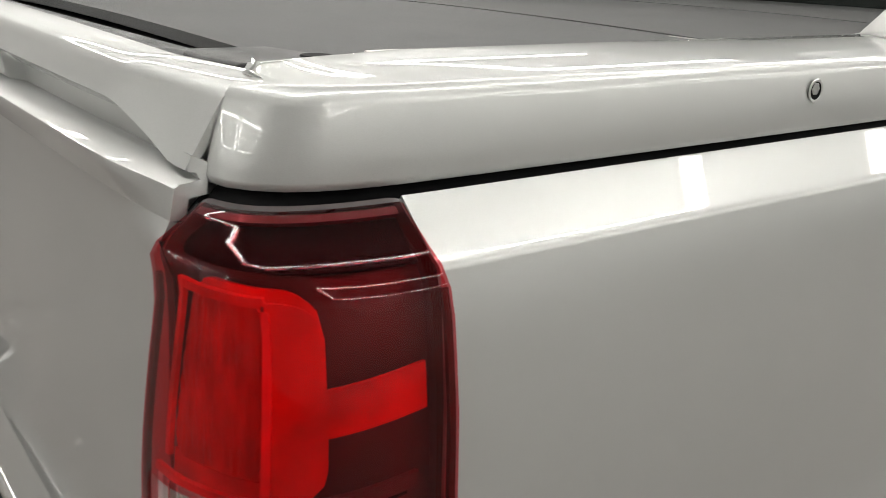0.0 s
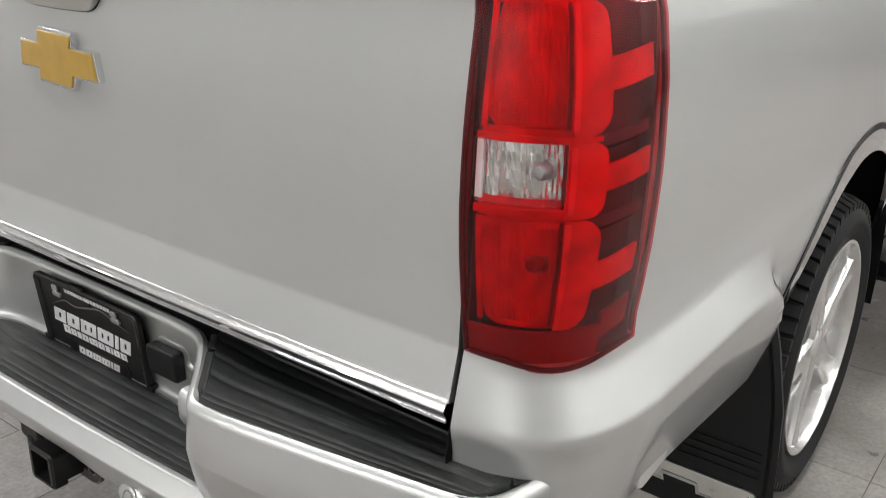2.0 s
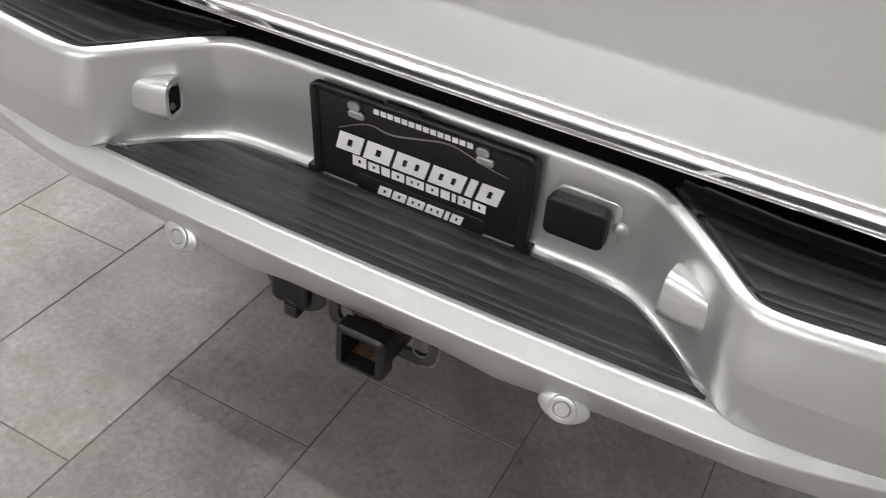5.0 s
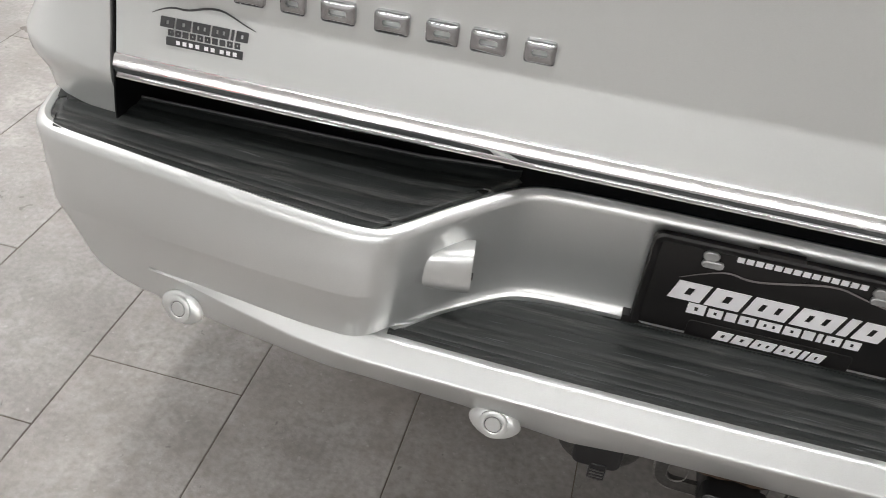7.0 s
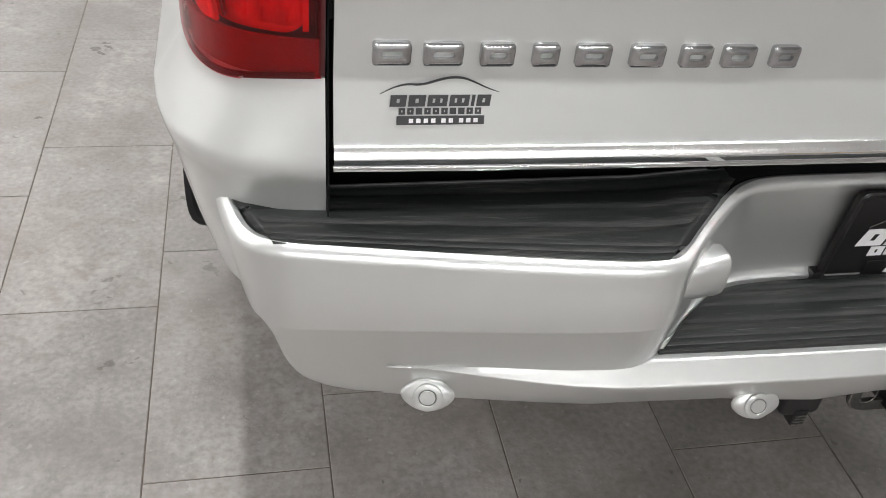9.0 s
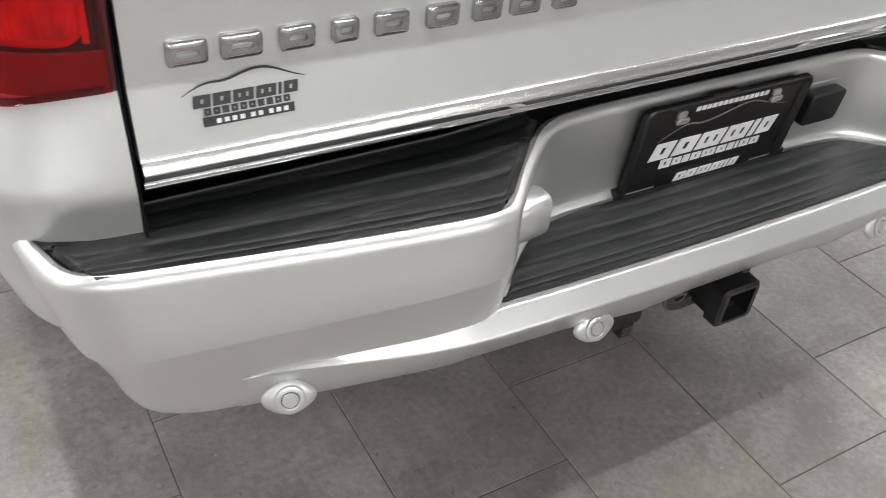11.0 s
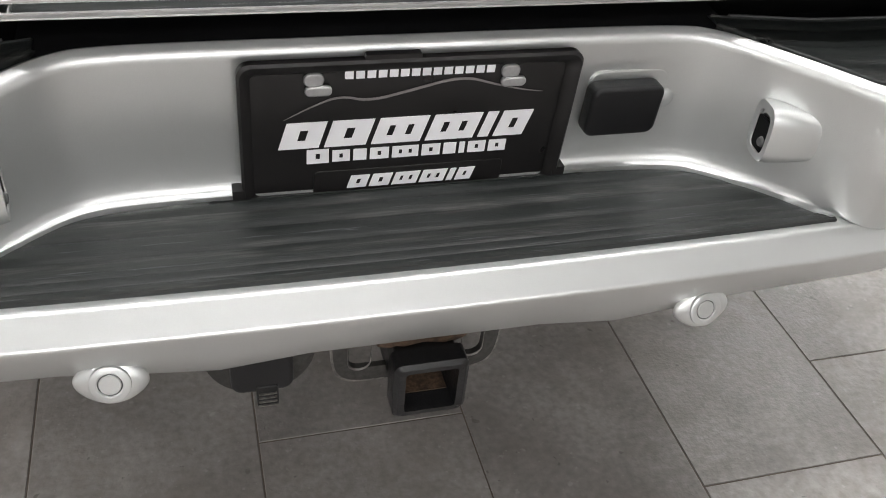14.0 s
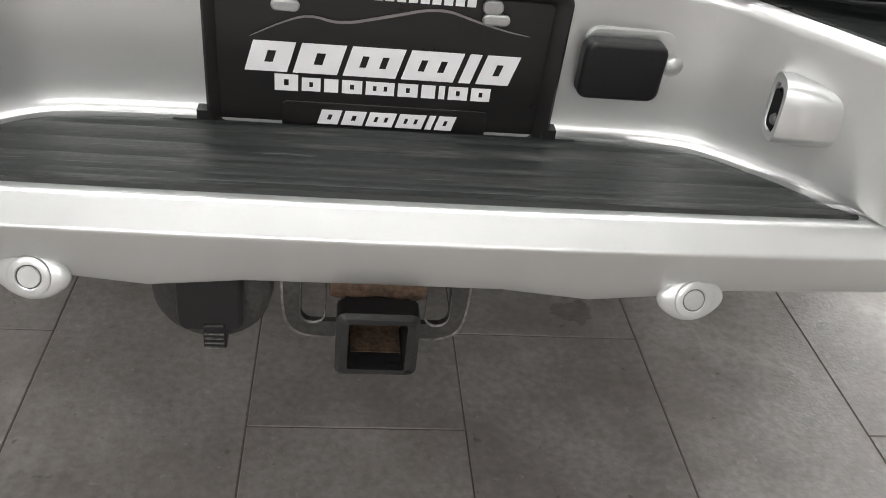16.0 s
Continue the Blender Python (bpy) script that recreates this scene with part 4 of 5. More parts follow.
for sg in SIDES:
    part("bed_side_rail", mirrored(lambda: loft([[(x, y, z) for y in (0.27, 0.5, 1.0, 2.2)] for x, z in ((0.735, 1.350), (0.725, 1.366), (0.62, 1.366), (0.61, 1.35))]), sg), BLACK, bed, "black side rail of the bed", solid=0.01)
    part("corner_block", mirrored(lambda: prism([(0.60, 0.215), (0.66, 0.205), (0.72, 0.215), (0.74, 0.25), (0.74, 0.33), (0.60, 0.30)], 1.36, 1.374, lambda u, v, d: (u, v, d)), sg), BLACK, bed, "black moulded corner block", bevel=0.006)
    # The hole is a black disc on top, its shade put into the colour.
    part("latch_hole", mirrored(lambda: lathe([(0.0, 1.3755), (0.014, 1.3755), (0.015, 1.374)], 20, (0.695, 0.300, 0), "z"), sg), VOID, bed)
    part("bright_latch", mirrored(lambda: box(0.66, 0.705, 0.37, 0.47, 1.367, 1.374), sg), SATIN, bed, "bright latch plate", bevel=0.002)
cover = part("bed_cover", box(-0.66, 0.66, 0.26, 2.25, 1.30, 1.352), VOID, truck, "black hard bed cover in three panels", smooth=False)
for y0, y1 in ((0.285, 0.935), (0.945, 1.62), (1.63, 2.25)):
    part("cover_panel", loft([[(x, y, 1.366 + dz + 0.010 * (1 - (x / 0.65) ** 2)) for x in spread(-0.645, 0.645, 17)] for y, dz in ((y0, -0.012), (y0 + 0.004, 0.0), (y1 - 0.004, 0.0), (y1, -0.012))]), COVER, cover, "black grained cover panel", solid=0.01)
    part("panel_seam", box(-0.645, 0.645, y1 - 0.012, y1 - 0.006, 1.362, 1.3685), SATIN, cover, "thin grey seam strip", smooth=False)

# ---- cab and nose, closing the truck towards the front ----
part("cab_body", loft([[(sx * lerp(SIDE, z), y, z) for sx, z in ((-1, 0.45), (-1, 0.6), (-1, 0.764), (-1, 0.95), (-1, 1.15), (-1, 1.268), (1, 1.268), (1, 1.15), (1, 0.95), (1, 0.764), (1, 0.6), (1, 0.45))] for y in (2.255, 3.0, 4.05)]), PAINT, truck, "silver cab body", solid=0.01)
part("bonnet", loft([[(sx, y, z - dz) for sx, z in ((-0.94, 0.5), (-0.95, 0.9), (-0.93, 1.1), (-0.80, 1.22), (0, 1.27), (0.80, 1.22), (0.93, 1.1), (0.95, 0.9), (0.94, 0.5))] for y, dz in ((4.05, 0.0), (4.8, 0.02), (5.35, 0.07), (5.5, 0.25))]), PAINT, truck, "silver bonnet and wings", solid=0.01)
part("nose", box(-0.90, 0.90, 5.40, 5.55, 0.42, 0.98), BUMPER_PAINT, truck, "silver front bumper", bevel=0.05)
cab = part("cab_roof", loft([[(-0.84, y + 0.35 * (1 if y > 3 else 0), 1.28), (-0.70, y, z), (-0.5, y, z + 0.03), (0.5, y, z + 0.03), (0.70, y, z), (0.84, y + 0.35 * (1 if y > 3 else 0), 1.28)] for y, z in ((2.30, 1.84), (2.7, 1.87), (3.3, 1.83), (3.7, 1.60))]), PAINT, truck, "silver cab roof", solid=0.01)
part("rear_window", box(-0.70, 0.70, 2.262, 2.29, 1.30, 1.82), GLASS_DARK, cab, "dark rear cab window", smooth=False)
for sg in SIDES:
    part("side_window", mirrored(lambda: prism([(2.45, 1.32), (3.7, 1.32), (3.35, 1.74), (2.5, 1.76)], 0.0, 0.01, lambda u, v, d: (0.845 - (v - 1.28) * 0.25 + d, u, v)), sg), GLASS_DARK, cab, "dark side window", smooth=False)
    part("running_board", mirrored(lambda: prism([(u + 0.93, v + 0.36) for u, v in rounded(0.14, 0.06, 0.02)], 2.02, 3.95, lambda u, v, d: (u, d, v)), sg), CHROME, truck, "bright side step")
    wheel_parts(sg, 4.72)
part("underbody", box(-0.62, 0.62, 0.42, 5.2, 0.40, 0.62), VOID, truck, "dark underbody", smooth=False)

# ---- bumper ----
LIP = smoothed([(0.0, 0.108), (0.14, 0.108), (0.245, 0.107), (0.295, 0.100), (0.325, 0.078), (0.370, 0.035), (0.400, 0.002), (0.422, -0.020), (0.450, -0.026), (0.50, -0.023), (0.646, 0.000), (0.78, 0.024), (0.850, 0.036), (0.886, 0.059), (0.902, 0.106), (0.908, 0.142), (0.910, 0.156)], 120, 2)
RIGHT = LIP
LIP = [(-x, y) for x, y in LIP[:0:-1]] + LIP
TOPZ = [(0.0, 0.692), (0.28, 0.692), (0.34, 0.686), (0.43, 0.679), (0.70, 0.677), (0.92, 0.676)]
BOTZ = [(0.0, 0.545), (0.33, 0.542), (0.44, 0.530), (0.456, 0.528), (0.474, 0.461), (0.765, 0.461), (0.795, 0.466), (0.820, 0.476), (0.865, 0.512), (0.911, 0.575)]


LEDGE = [(0.44, 0.534), (0.525, 0.528), (0.606, 0.528), (0.67, 0.526), (0.76, 0.520)]


def bumper_skin():
    n = len(LIP)
    nor = []
    for i, (x, y) in enumerate(LIP):
        a, b = LIP[max(0, i - 1)], LIP[min(n - 1, i + 1)]
        tx, ty = b[0] - a[0], b[1] - a[1]
        ln = math.hypot(tx, ty)
        nor.append((ty / ln, -tx / ln))
    rows = []
    for k in range(17):
        row = []
        for (x, y), (nx, ny) in zip(LIP, nor):
            a = abs(x)
            top, bot = lerp(TOPZ, a), lerp(BOTZ, a)
            inner = ramp(0.455 - a, 0.0, 0.075)        # 1 in the plate's recess
            crease = max(0.604 - 0.024 * max(0, a - 0.44) / 0.4, bot + 0.008)
            tail = 1 - 0.7 * ramp(a, 0.870, 0.911)
            bot0 = 0.461 if a < 0.75 else bot
            ledge = lerp(LEDGE, a)
            foot = -0.014 * tail
            full = 0.0132 * (0.15 + 0.85 * tail)
            at_ledge = full + (foot - full) * (crease - ledge) / (crease - bot0)
            o, z = ((-0.020, top - 0.012), (-0.0165, top - 0.001), (-0.010, top + 0.0015), (-0.004, top - 0.0015), (0.0, top - 0.007), (0.0015, top - 0.012), (0.0025, top - 0.022),
                    (full * 0.55, (top + crease) / 2), (full, crease + 0.0012), (full - 0.0004, crease - 0.0015), ((full + at_ledge) / 2, (crease + ledge) / 2), (at_ledge, ledge), (at_ledge * 0.7 + foot * 0.3, ledge * 0.7 + bot * 0.3),
                    (at_ledge * 0.3 + foot * 0.7, ledge * 0.3 + bot * 0.7), (foot, bot + 0.004), (foot - 0.003, bot), (-0.05, bot - 0.002))[k]
            o -= 0.24 * ramp(a, 0.83, 0.895) * max(0.0, top - 0.012 - z)        # the end faces lean inwards
            if inner > 0:
                flat = 1 - 0.7 * ramp(a, 0.30, 0.40)
                o2 = (-0.020, -0.0165, -0.010, -0.004, 0.0, 0.0, -0.001, -0.003, -0.005, -0.0058, -0.0065, -0.0062, -0.0050, -0.0028, 0.0006, 0.0035, 0.005)[k]
                o2 = -0.006 + (o2 + 0.006) * flat if k > 10 else o2
                if k >= 7:
                    zz = (0.64, 0.610, 0.600, 0.575, 0.563, 0.554, 0.548, 0.5455, 0.5445, 0.530)[k - 7]
                    z = z * (1 - inner) + zz * inner
                o = o * (1 - inner) + o2 * inner
            row.append((x + nx * o, y + ny * o, z))
        rows.append(row)
    return loft(rows, flip=True)


def lip_y(x):
    return -0.031 + 0.064 * x * x + 0.34 * max(0.0, abs(x) - 0.46) ** 2


def lower_lip():
    """The lip under the plate's step: top, bevel and lower face, running out under the bumper's wings."""
    rows = []
    for k in range(15):
        row = []
        for x in spread(-0.73, 0.73, 147):
            a = abs(x)
            wing = ramp(a, 0.43, 0.50)
            zb = lerp([(0, 0.458), (0.11, 0.457), (0.19, 0.448), (0.25, 0.453), (0.32, 0.460), (0.8, 0.4605)], a)
            ya, za = lip_y(x), 0.5405 - 0.020 * x * x
            ym, zm = ya - 0.023, za - 0.021
            yb = ym + 0.029
            # on the wings it lies on the skin and thins out
            crease, ledge = 0.604 - 0.024 * max(0, a - 0.44) / 0.4, lerp(LEDGE, a)
            skin = lerp(RIGHT, a) - (0.0132 - 0.0272 * (crease - ledge) / (crease - 0.461))
            thick = lerp([(0.44, 0.016), (0.52, 0.0125), (0.60, 0.0085), (0.66, 0.0045), (0.72, 0.0004), (0.73, -0.002)], a)
            mix = lambda p, q: p * (1 - wing) + q * wing
            ya, za, ym, zm = mix(ya, skin + 0.0015), mix(za, ledge + 0.0005), mix(ym, skin - thick), mix(zm, ledge - thick * 1.05)
            yb = mix(yb, lerp(RIGHT, a) + 0.016 - max(0.0, thick) * 0.25)
            y, z = ((ya + 0.17, za - 0.003), (ya + 0.012, za - 0.0006), (ya + 0.004, za - 0.0002), (ya + 0.001, za - 0.0003), (ya - 0.0012, za - 0.0010),
                    (ya + (ym - ya) * 0.14, za + (zm - za) * 0.14), (ym + (ya - ym) * 0.09, zm + (za - zm) * 0.08), (ym + (ya - ym) * 0.02, zm + (za - zm) * 0.01), (ym, zm - 0.0016), (ym + 0.0006, zm - 0.004),
                    (ym + (yb - ym) * 0.2, zm - 0.004 + (zb - zm) * 0.2), (ym + (yb - ym) * 0.55, zm + (zb - zm) * 0.58), (yb - 0.003, zb + 0.004), (yb, zb), (yb + 0.031, zb + 0.004))[k]
            if k == 0:
                y = min(y, 0.13) if a < 0.36 else max(ya + 0.010, 0.13 - (a - 0.36) * 1.4)
            row.append((x, y, z))
        rows.append(row)
    return loft(rows, flip=True)


bumper = part("rear_bumper", bumper_skin(), BUMPER_PAINT, truck, "silver painted step bumper with black tread pads", solid=0.004)
part("lower_lip", lower_lip(), BUMPER_PAINT, bumper, "silver lower lip of the bumper", solid=0.003)


RIBS = ((0.20, 0.34), (0.44, 0.57), (0.67, 0.79), (0.89, 0.955))


def pad_rows(ribs, edge=0.045):
    """Rows over a tread pad: share of its depth, and 1 on a rib, 0 in a groove, -1 at the rim."""
    rows = [(0.0, -1.0), (0.012, 0.75), (0.03, 0.9), (0.085, 0.9), (0.092, 0.55), (0.10, 0.9), (ribs[0][0] - 0.055, 0.9), (ribs[0][0] - 0.055 + edge, 0.0)]
    for a, b in ribs:
        rows += [(a - edge, 0.0), (a - edge * 0.5, 0.6), (a, 0.95), (a + 0.03, 1.0), (b - 0.03, 1.0), (b, 0.9), (b + edge * 0.5, 0.45), (b + edge, 0.0)]
    return rows + [(0.99, 0.0), (1.0, -1.0)]


def pad_front(x):
    """The line of the side pad's front edge along the bumper's wing."""
    u = max(x, 0.455) - 0.45
    return -0.0162 + 0.128 * u + 0.06 * u * u


def side_pad():
    xs = spread(0.312, 0.898, 150)
    rows = []
    for v, h in pad_rows(RIBS):
        row = []
        for x in xs:
            base = pad_front(x)
            front = max(base, 0.010 + (0.420 - x) * 1.05, 0.054 + (x - 0.855) * 2.4)
            y = max(front, base + (0.146 - base) * v)
            top = lerp(TOPZ, x) - 0.0005
            near = min(1.0, (y - front) / 0.012) if v > 0.11 else 1.0
            row.append((x, min(y, 0.146), top + (0.0019 * h * near if h > 0 else 0.006 * h)))
        rows.append(row)
    return loft(rows)


def centre_pad():
    xs = spread(-0.418, 0.418, 161)
    rows = []
    for v, h in pad_rows(((0.22, 0.35), (0.45, 0.58), (0.68, 0.80), (0.89, 0.96)), 0.045):
        row = []
        for x in xs:
            front = lip_y(x) + 0.008
            back = max(lerp(RIGHT, abs(x)) - 0.0075 + 0.010 * ramp(abs(x), 0.28, 0.37), front + 0.004)
            y = min(back, front + 0.122 * v)
            near = min(1.0, (y - front) / 0.006, max(0.0, (back - y) / 0.008)) if v > 0.11 else 1.0
            row.append((x, y, 0.5436 - 0.03 * x * x + (0.0019 * h * near if h > 0 else 0.004 * h)))
        rows.append(row)
    return loft(rows)


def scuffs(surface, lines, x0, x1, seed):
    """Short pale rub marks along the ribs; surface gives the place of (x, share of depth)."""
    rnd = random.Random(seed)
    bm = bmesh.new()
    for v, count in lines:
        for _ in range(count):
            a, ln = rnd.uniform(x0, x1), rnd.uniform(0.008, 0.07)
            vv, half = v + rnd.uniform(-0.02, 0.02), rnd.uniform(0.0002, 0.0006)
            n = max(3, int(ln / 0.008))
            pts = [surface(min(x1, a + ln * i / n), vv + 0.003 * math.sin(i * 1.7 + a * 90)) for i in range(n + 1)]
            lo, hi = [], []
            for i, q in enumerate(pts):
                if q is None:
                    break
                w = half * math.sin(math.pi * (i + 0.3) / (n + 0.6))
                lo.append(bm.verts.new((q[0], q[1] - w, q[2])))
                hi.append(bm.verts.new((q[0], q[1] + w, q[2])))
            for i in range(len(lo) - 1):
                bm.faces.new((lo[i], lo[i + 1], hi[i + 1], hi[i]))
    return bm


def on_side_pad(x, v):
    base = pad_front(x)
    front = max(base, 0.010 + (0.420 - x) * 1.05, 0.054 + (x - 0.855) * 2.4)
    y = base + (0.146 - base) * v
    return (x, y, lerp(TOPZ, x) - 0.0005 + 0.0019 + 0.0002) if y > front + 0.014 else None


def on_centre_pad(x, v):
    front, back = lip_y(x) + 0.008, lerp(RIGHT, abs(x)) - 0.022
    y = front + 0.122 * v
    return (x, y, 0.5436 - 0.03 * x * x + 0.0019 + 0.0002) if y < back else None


for sg in SIDES:
    part("step_pad", mirrored(side_pad, sg), PAD, bumper, "ribbed black rubber step pad, scuffed", solid=0.006)
for sg in SIDES:
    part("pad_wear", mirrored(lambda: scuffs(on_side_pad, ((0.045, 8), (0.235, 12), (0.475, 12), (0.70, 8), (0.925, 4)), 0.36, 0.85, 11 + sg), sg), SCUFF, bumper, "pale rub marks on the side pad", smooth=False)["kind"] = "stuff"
    part("pad_edge", mirrored(lambda: loft([[(x, y, lerp(TOPZ, x) + dz) for x in spread(0.335, 0.865, 60)] for y, dz in ((0.1405, -0.002), (0.1405, 0.0030), (0.1415, 0.0040), (0.1440, 0.0040), (0.1452, 0.0030), (0.1452, -0.006))]), sg), SHADE, bumper, "grey raised edge behind the step pad")
part("step_pad", centre_pad(), PAD, bumper, "ribbed black rubber step pad below the plate, scuffed", solid=0.004)
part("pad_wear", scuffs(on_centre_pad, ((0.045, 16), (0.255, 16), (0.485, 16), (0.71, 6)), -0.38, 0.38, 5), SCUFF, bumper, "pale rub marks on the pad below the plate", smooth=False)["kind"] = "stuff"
# Black sheet in the middle of the bumper gap, in place of shade.
part("top_filler", loft([[(x, y, z) for x in spread(-0.326, 0.326, 21)] for y, z in ((0.112, 0.683), (0.120, 0.687), (0.20, 0.690), (0.206, 0.688))]), VOID, bumper, "black sheet for the shade in the gap between bumper and tailgate", solid=0.004)
# Black trough behind the pads: the gap's darkness is its colour.
part("gap_back", loft([[(x, y, z) for x in spread(-0.85, 0.85, 21)] for y, z in ((0.138, 0.668), (0.150, 0.655), (0.158, 0.620), (0.30, 0.615), (0.31, 0.80))]), VOID, bumper, "black sheet for the shade behind the step pads", solid=0.004)


def sensor(x, y, z, bare, turn):
    m = Matrix.Translation((x, y, z)) @ Matrix.Rotation(radians(turn), 4, "Z") @ Matrix.Rotation(radians(-18), 4, "X") @ Matrix.Diagonal((0.77, 0.62, 0.77, 1.0))

    def put_in(bm):
        bmesh.ops.transform(bm, matrix=m, verts=bm.verts)
        return bm

    def shell():
        rows = []
        for k in range(8):
            f = k / 7
            r = math.sqrt(max(0.0, 1 - f ** 2.4))
            rows.append([((0.031 * r + 0.004) * math.cos(t) * (1 + 0.16 * abs(math.cos(t)) ** 4), -0.014 * f + 0.008, (0.026 * r + 0.002) * math.sin(t)) for t in [2 * math.pi * i / 36 for i in range(36)]])
        bm = loft(rows, closed=True)
        bmesh.ops.recalc_face_normals(bm, faces=bm.faces)
        return bm
    base = part("parking_sensor", put_in(shell()), BUMPER_PAINT, bumper, "silver round parking sensor in its socket")
    part("sensor_ring", put_in(lathe([(0.0225, 0.0), (0.0225, -0.0075), (0.021, -0.0088), (0.0145, -0.0088), (0.0133, -0.0074), (0.0133, 0.0)], 36, (0, 0, 0), "y")), BUMPER_PAINT, base, "raised ring")
    part("sensor_eye", put_in(lathe([(0.0, -0.0085), (0.0112, -0.0085), (0.0122, -0.0072), (0.0122, 0.0)], 28, (0, 0, 0), "y")), BLACK if bare else BUMPER_PAINT, base, "bare black sensor eye" if bare else "flat sensor eye")
    # The groove's floor is coloured dark for the shade in it.
    part("sensor_groove", put_in(lathe([(0.0, -0.0062), (0.0136, -0.0062), (0.0136, 0.0)], 28, (0, 0, 0), "y")), DECAL_GROOVE, base)


for sg in SIDES:
    sensor(0.279 * sg, -0.034, 0.461, False, 4 * sg)
    sensor(0.684 * sg, -0.001, 0.484, sg > 0, 12 * sg)


def plate_lamp(sg):
    """A pod on the recess's flank whose window looks at the plate."""
    def pod():
        rows = []
        for t, w, h in ((0.003, 0.0085, 0.0155), (0.003, 0.0105, 0.0175), (0.0, 0.0112, 0.0185), (0.0, 0.0165, 0.025), (0.008, 0.0175, 0.0262), (0.030, 0.0172, 0.0262), (0.050, 0.0165, 0.0250), (0.062, 0.0140, 0.0215), (0.068, 0.0100, 0.0150), (0.070, 0.003, 0.005)):
            rows.append([(t, -1.25 * w * math.copysign(abs(math.cos(a)) ** 0.6, math.cos(a)), h * math.copysign(abs(math.sin(a)) ** 0.6, math.sin(a)) * (1.05 if math.sin(a) < 0 else 1.30 - 5.6 * t)) for a in [2 * math.pi * i / 28 for i in range(28)]])
        bm = loft(rows, closed=True)
        bmesh.ops.recalc_face_normals(bm, faces=bm.faces)
        bmesh.ops.rotate(bm, cent=(0, 0, 0), matrix=Matrix.Rotation(radians(-8), 3, "Z"), verts=bm.verts)
        bmesh.ops.translate(bm, vec=(0.340, 0.047, 0.610), verts=bm.verts)
        return bm
    pod_ob = part("plate_lamp", mirrored(pod, sg), BUMPER_PAINT, bumper, "silver number plate lamp pod")

    def window():
        bm = prism(rounded(0.0255, 0.034, 0.003, 3), -0.0035, -0.0012, lambda u, v, d: (-d, u, v))
        bmesh.ops.rotate(bm, cent=(0, 0, 0), matrix=Matrix.Rotation(radians(-8), 3, "Z"), verts=bm.verts)
        bmesh.ops.translate(bm, vec=(0.3398, 0.0465, 0.609), verts=bm.verts)
        return bm
    part("lamp_window", mirrored(window, sg), VOID, pod_ob, "dark lamp window", smooth=False)
    part("lamp_lens", mirrored(lambda: lathe([(0.0, -0.004), (0.004, -0.004), (0.0055, -0.001), (0.006, 0.004)], 18, (0.3412, 0.0400, 0.604)), sg), SHADE, pod_ob, "small grey lamp lens")


for sg in SIDES:
    plate_lamp(sg)

# black square cap beside the plate
plug = part("socket_flange", prism([(u + 0.2210, v + 0.6235) for u, v in rounded(0.084, 0.058, 0.012)], 0.107, 0.118, lambda u, v, d: (u, d, v)), BUMPER_PAINT, bumper, "silver flange of the square cap", bevel=0.002)
part("flange_knob", lathe([(0.0, -0.006), (0.006, -0.0055), (0.010, -0.003), (0.012, 0.002), (0.012, 0.010)], 24, (0.2635, 0.110, 0.620), "y"), BUMPER_PAINT, plug, "small silver lobe beside the cap")
part("square_cap", prism([(u + 0.2130, v + 0.6175) for u, v in rounded(0.076, 0.056, 0.010)], 0.088, 0.110, lambda u, v, d: (u, d - (v - 0.616) * 0.1, v)), BLACK, plug, "black rubber square cap", bevel=0.005)

# ---- dealer plate ----
LEAN = 0.10
pl3 = lambda u, v, d: (u, 0.102 + d - (v - 0.61) * LEAN, v)
plate = part("number_plate", prism([(u, v + 0.608) for u, v in rounded(0.302, 0.150, 0.008)], -0.004, 0.0, pl3), PLATE, truck, "black dealer plate with white print in a black frame")


def frame_ring():
    o = [(u + 0.002, v + 0.608) for u, v in rounded(0.312, 0.156, 0.012)]
    i = [(u, v + 0.608) for u, v in rounded(0.286, 0.132, 0.006)]
    bm = loft([[pl3(u, v, d) for u, v in ring] for ring, d in ((o, 0.0), (o, -0.008), ([(u * 0.985, 0.608 + (v - 0.608) * 0.97) for u, v in o], -0.0105), ([(u * 1.03, 0.608 + (v - 0.608) * 1.05) for u, v in i], -0.009), (i, -0.005))], closed=True)
    bmesh.ops.recalc_face_normals(bm, faces=bm.faces)
    return bm


part("plate_frame", frame_ring(), PLATE, plate, "black plastic plate frame")
for x0, x1 in ((-0.163, -0.150), (0.152, 0.165)):
    part("frame_foot", box(x0, x1, 0.098, 0.118, 0.535, 0.553), PLATE, plate, smooth=False)
part("frame_tab", prism([(u - 0.02, v + 0.6875) for u, v in rounded(0.05, 0.006, 0.002, 2)], -0.008, 0.0, pl3), PLATE, plate, smooth=False)
pbar = lambda cx, cz, w, h, m, slant: bar("print_bar", cx, cz, w, h, m, plate, slant, 0.102 - 0.0042, -LEAN, 0.0008, 0.61)
pstrokes = lambda cx, cz, w, h, n, slant, on, y: strokes("print_bar", cx, cz, w, h, n, WHITE, on, slant, y, -LEAN, 0.0008, 0.61)
x = -0.1165
for w, n in ((0.041, 2), (0.043, 2), (0.051, 3), (0.051, 3), (0.015, 1), (0.034, 2)):
    pstrokes(x + w / 2 - 0.002, 0.6085, w - 0.0045, 0.0285, n, 0.28, plate, 0.102 - 0.0042)
    x += w + 0.0005
x = -0.0945
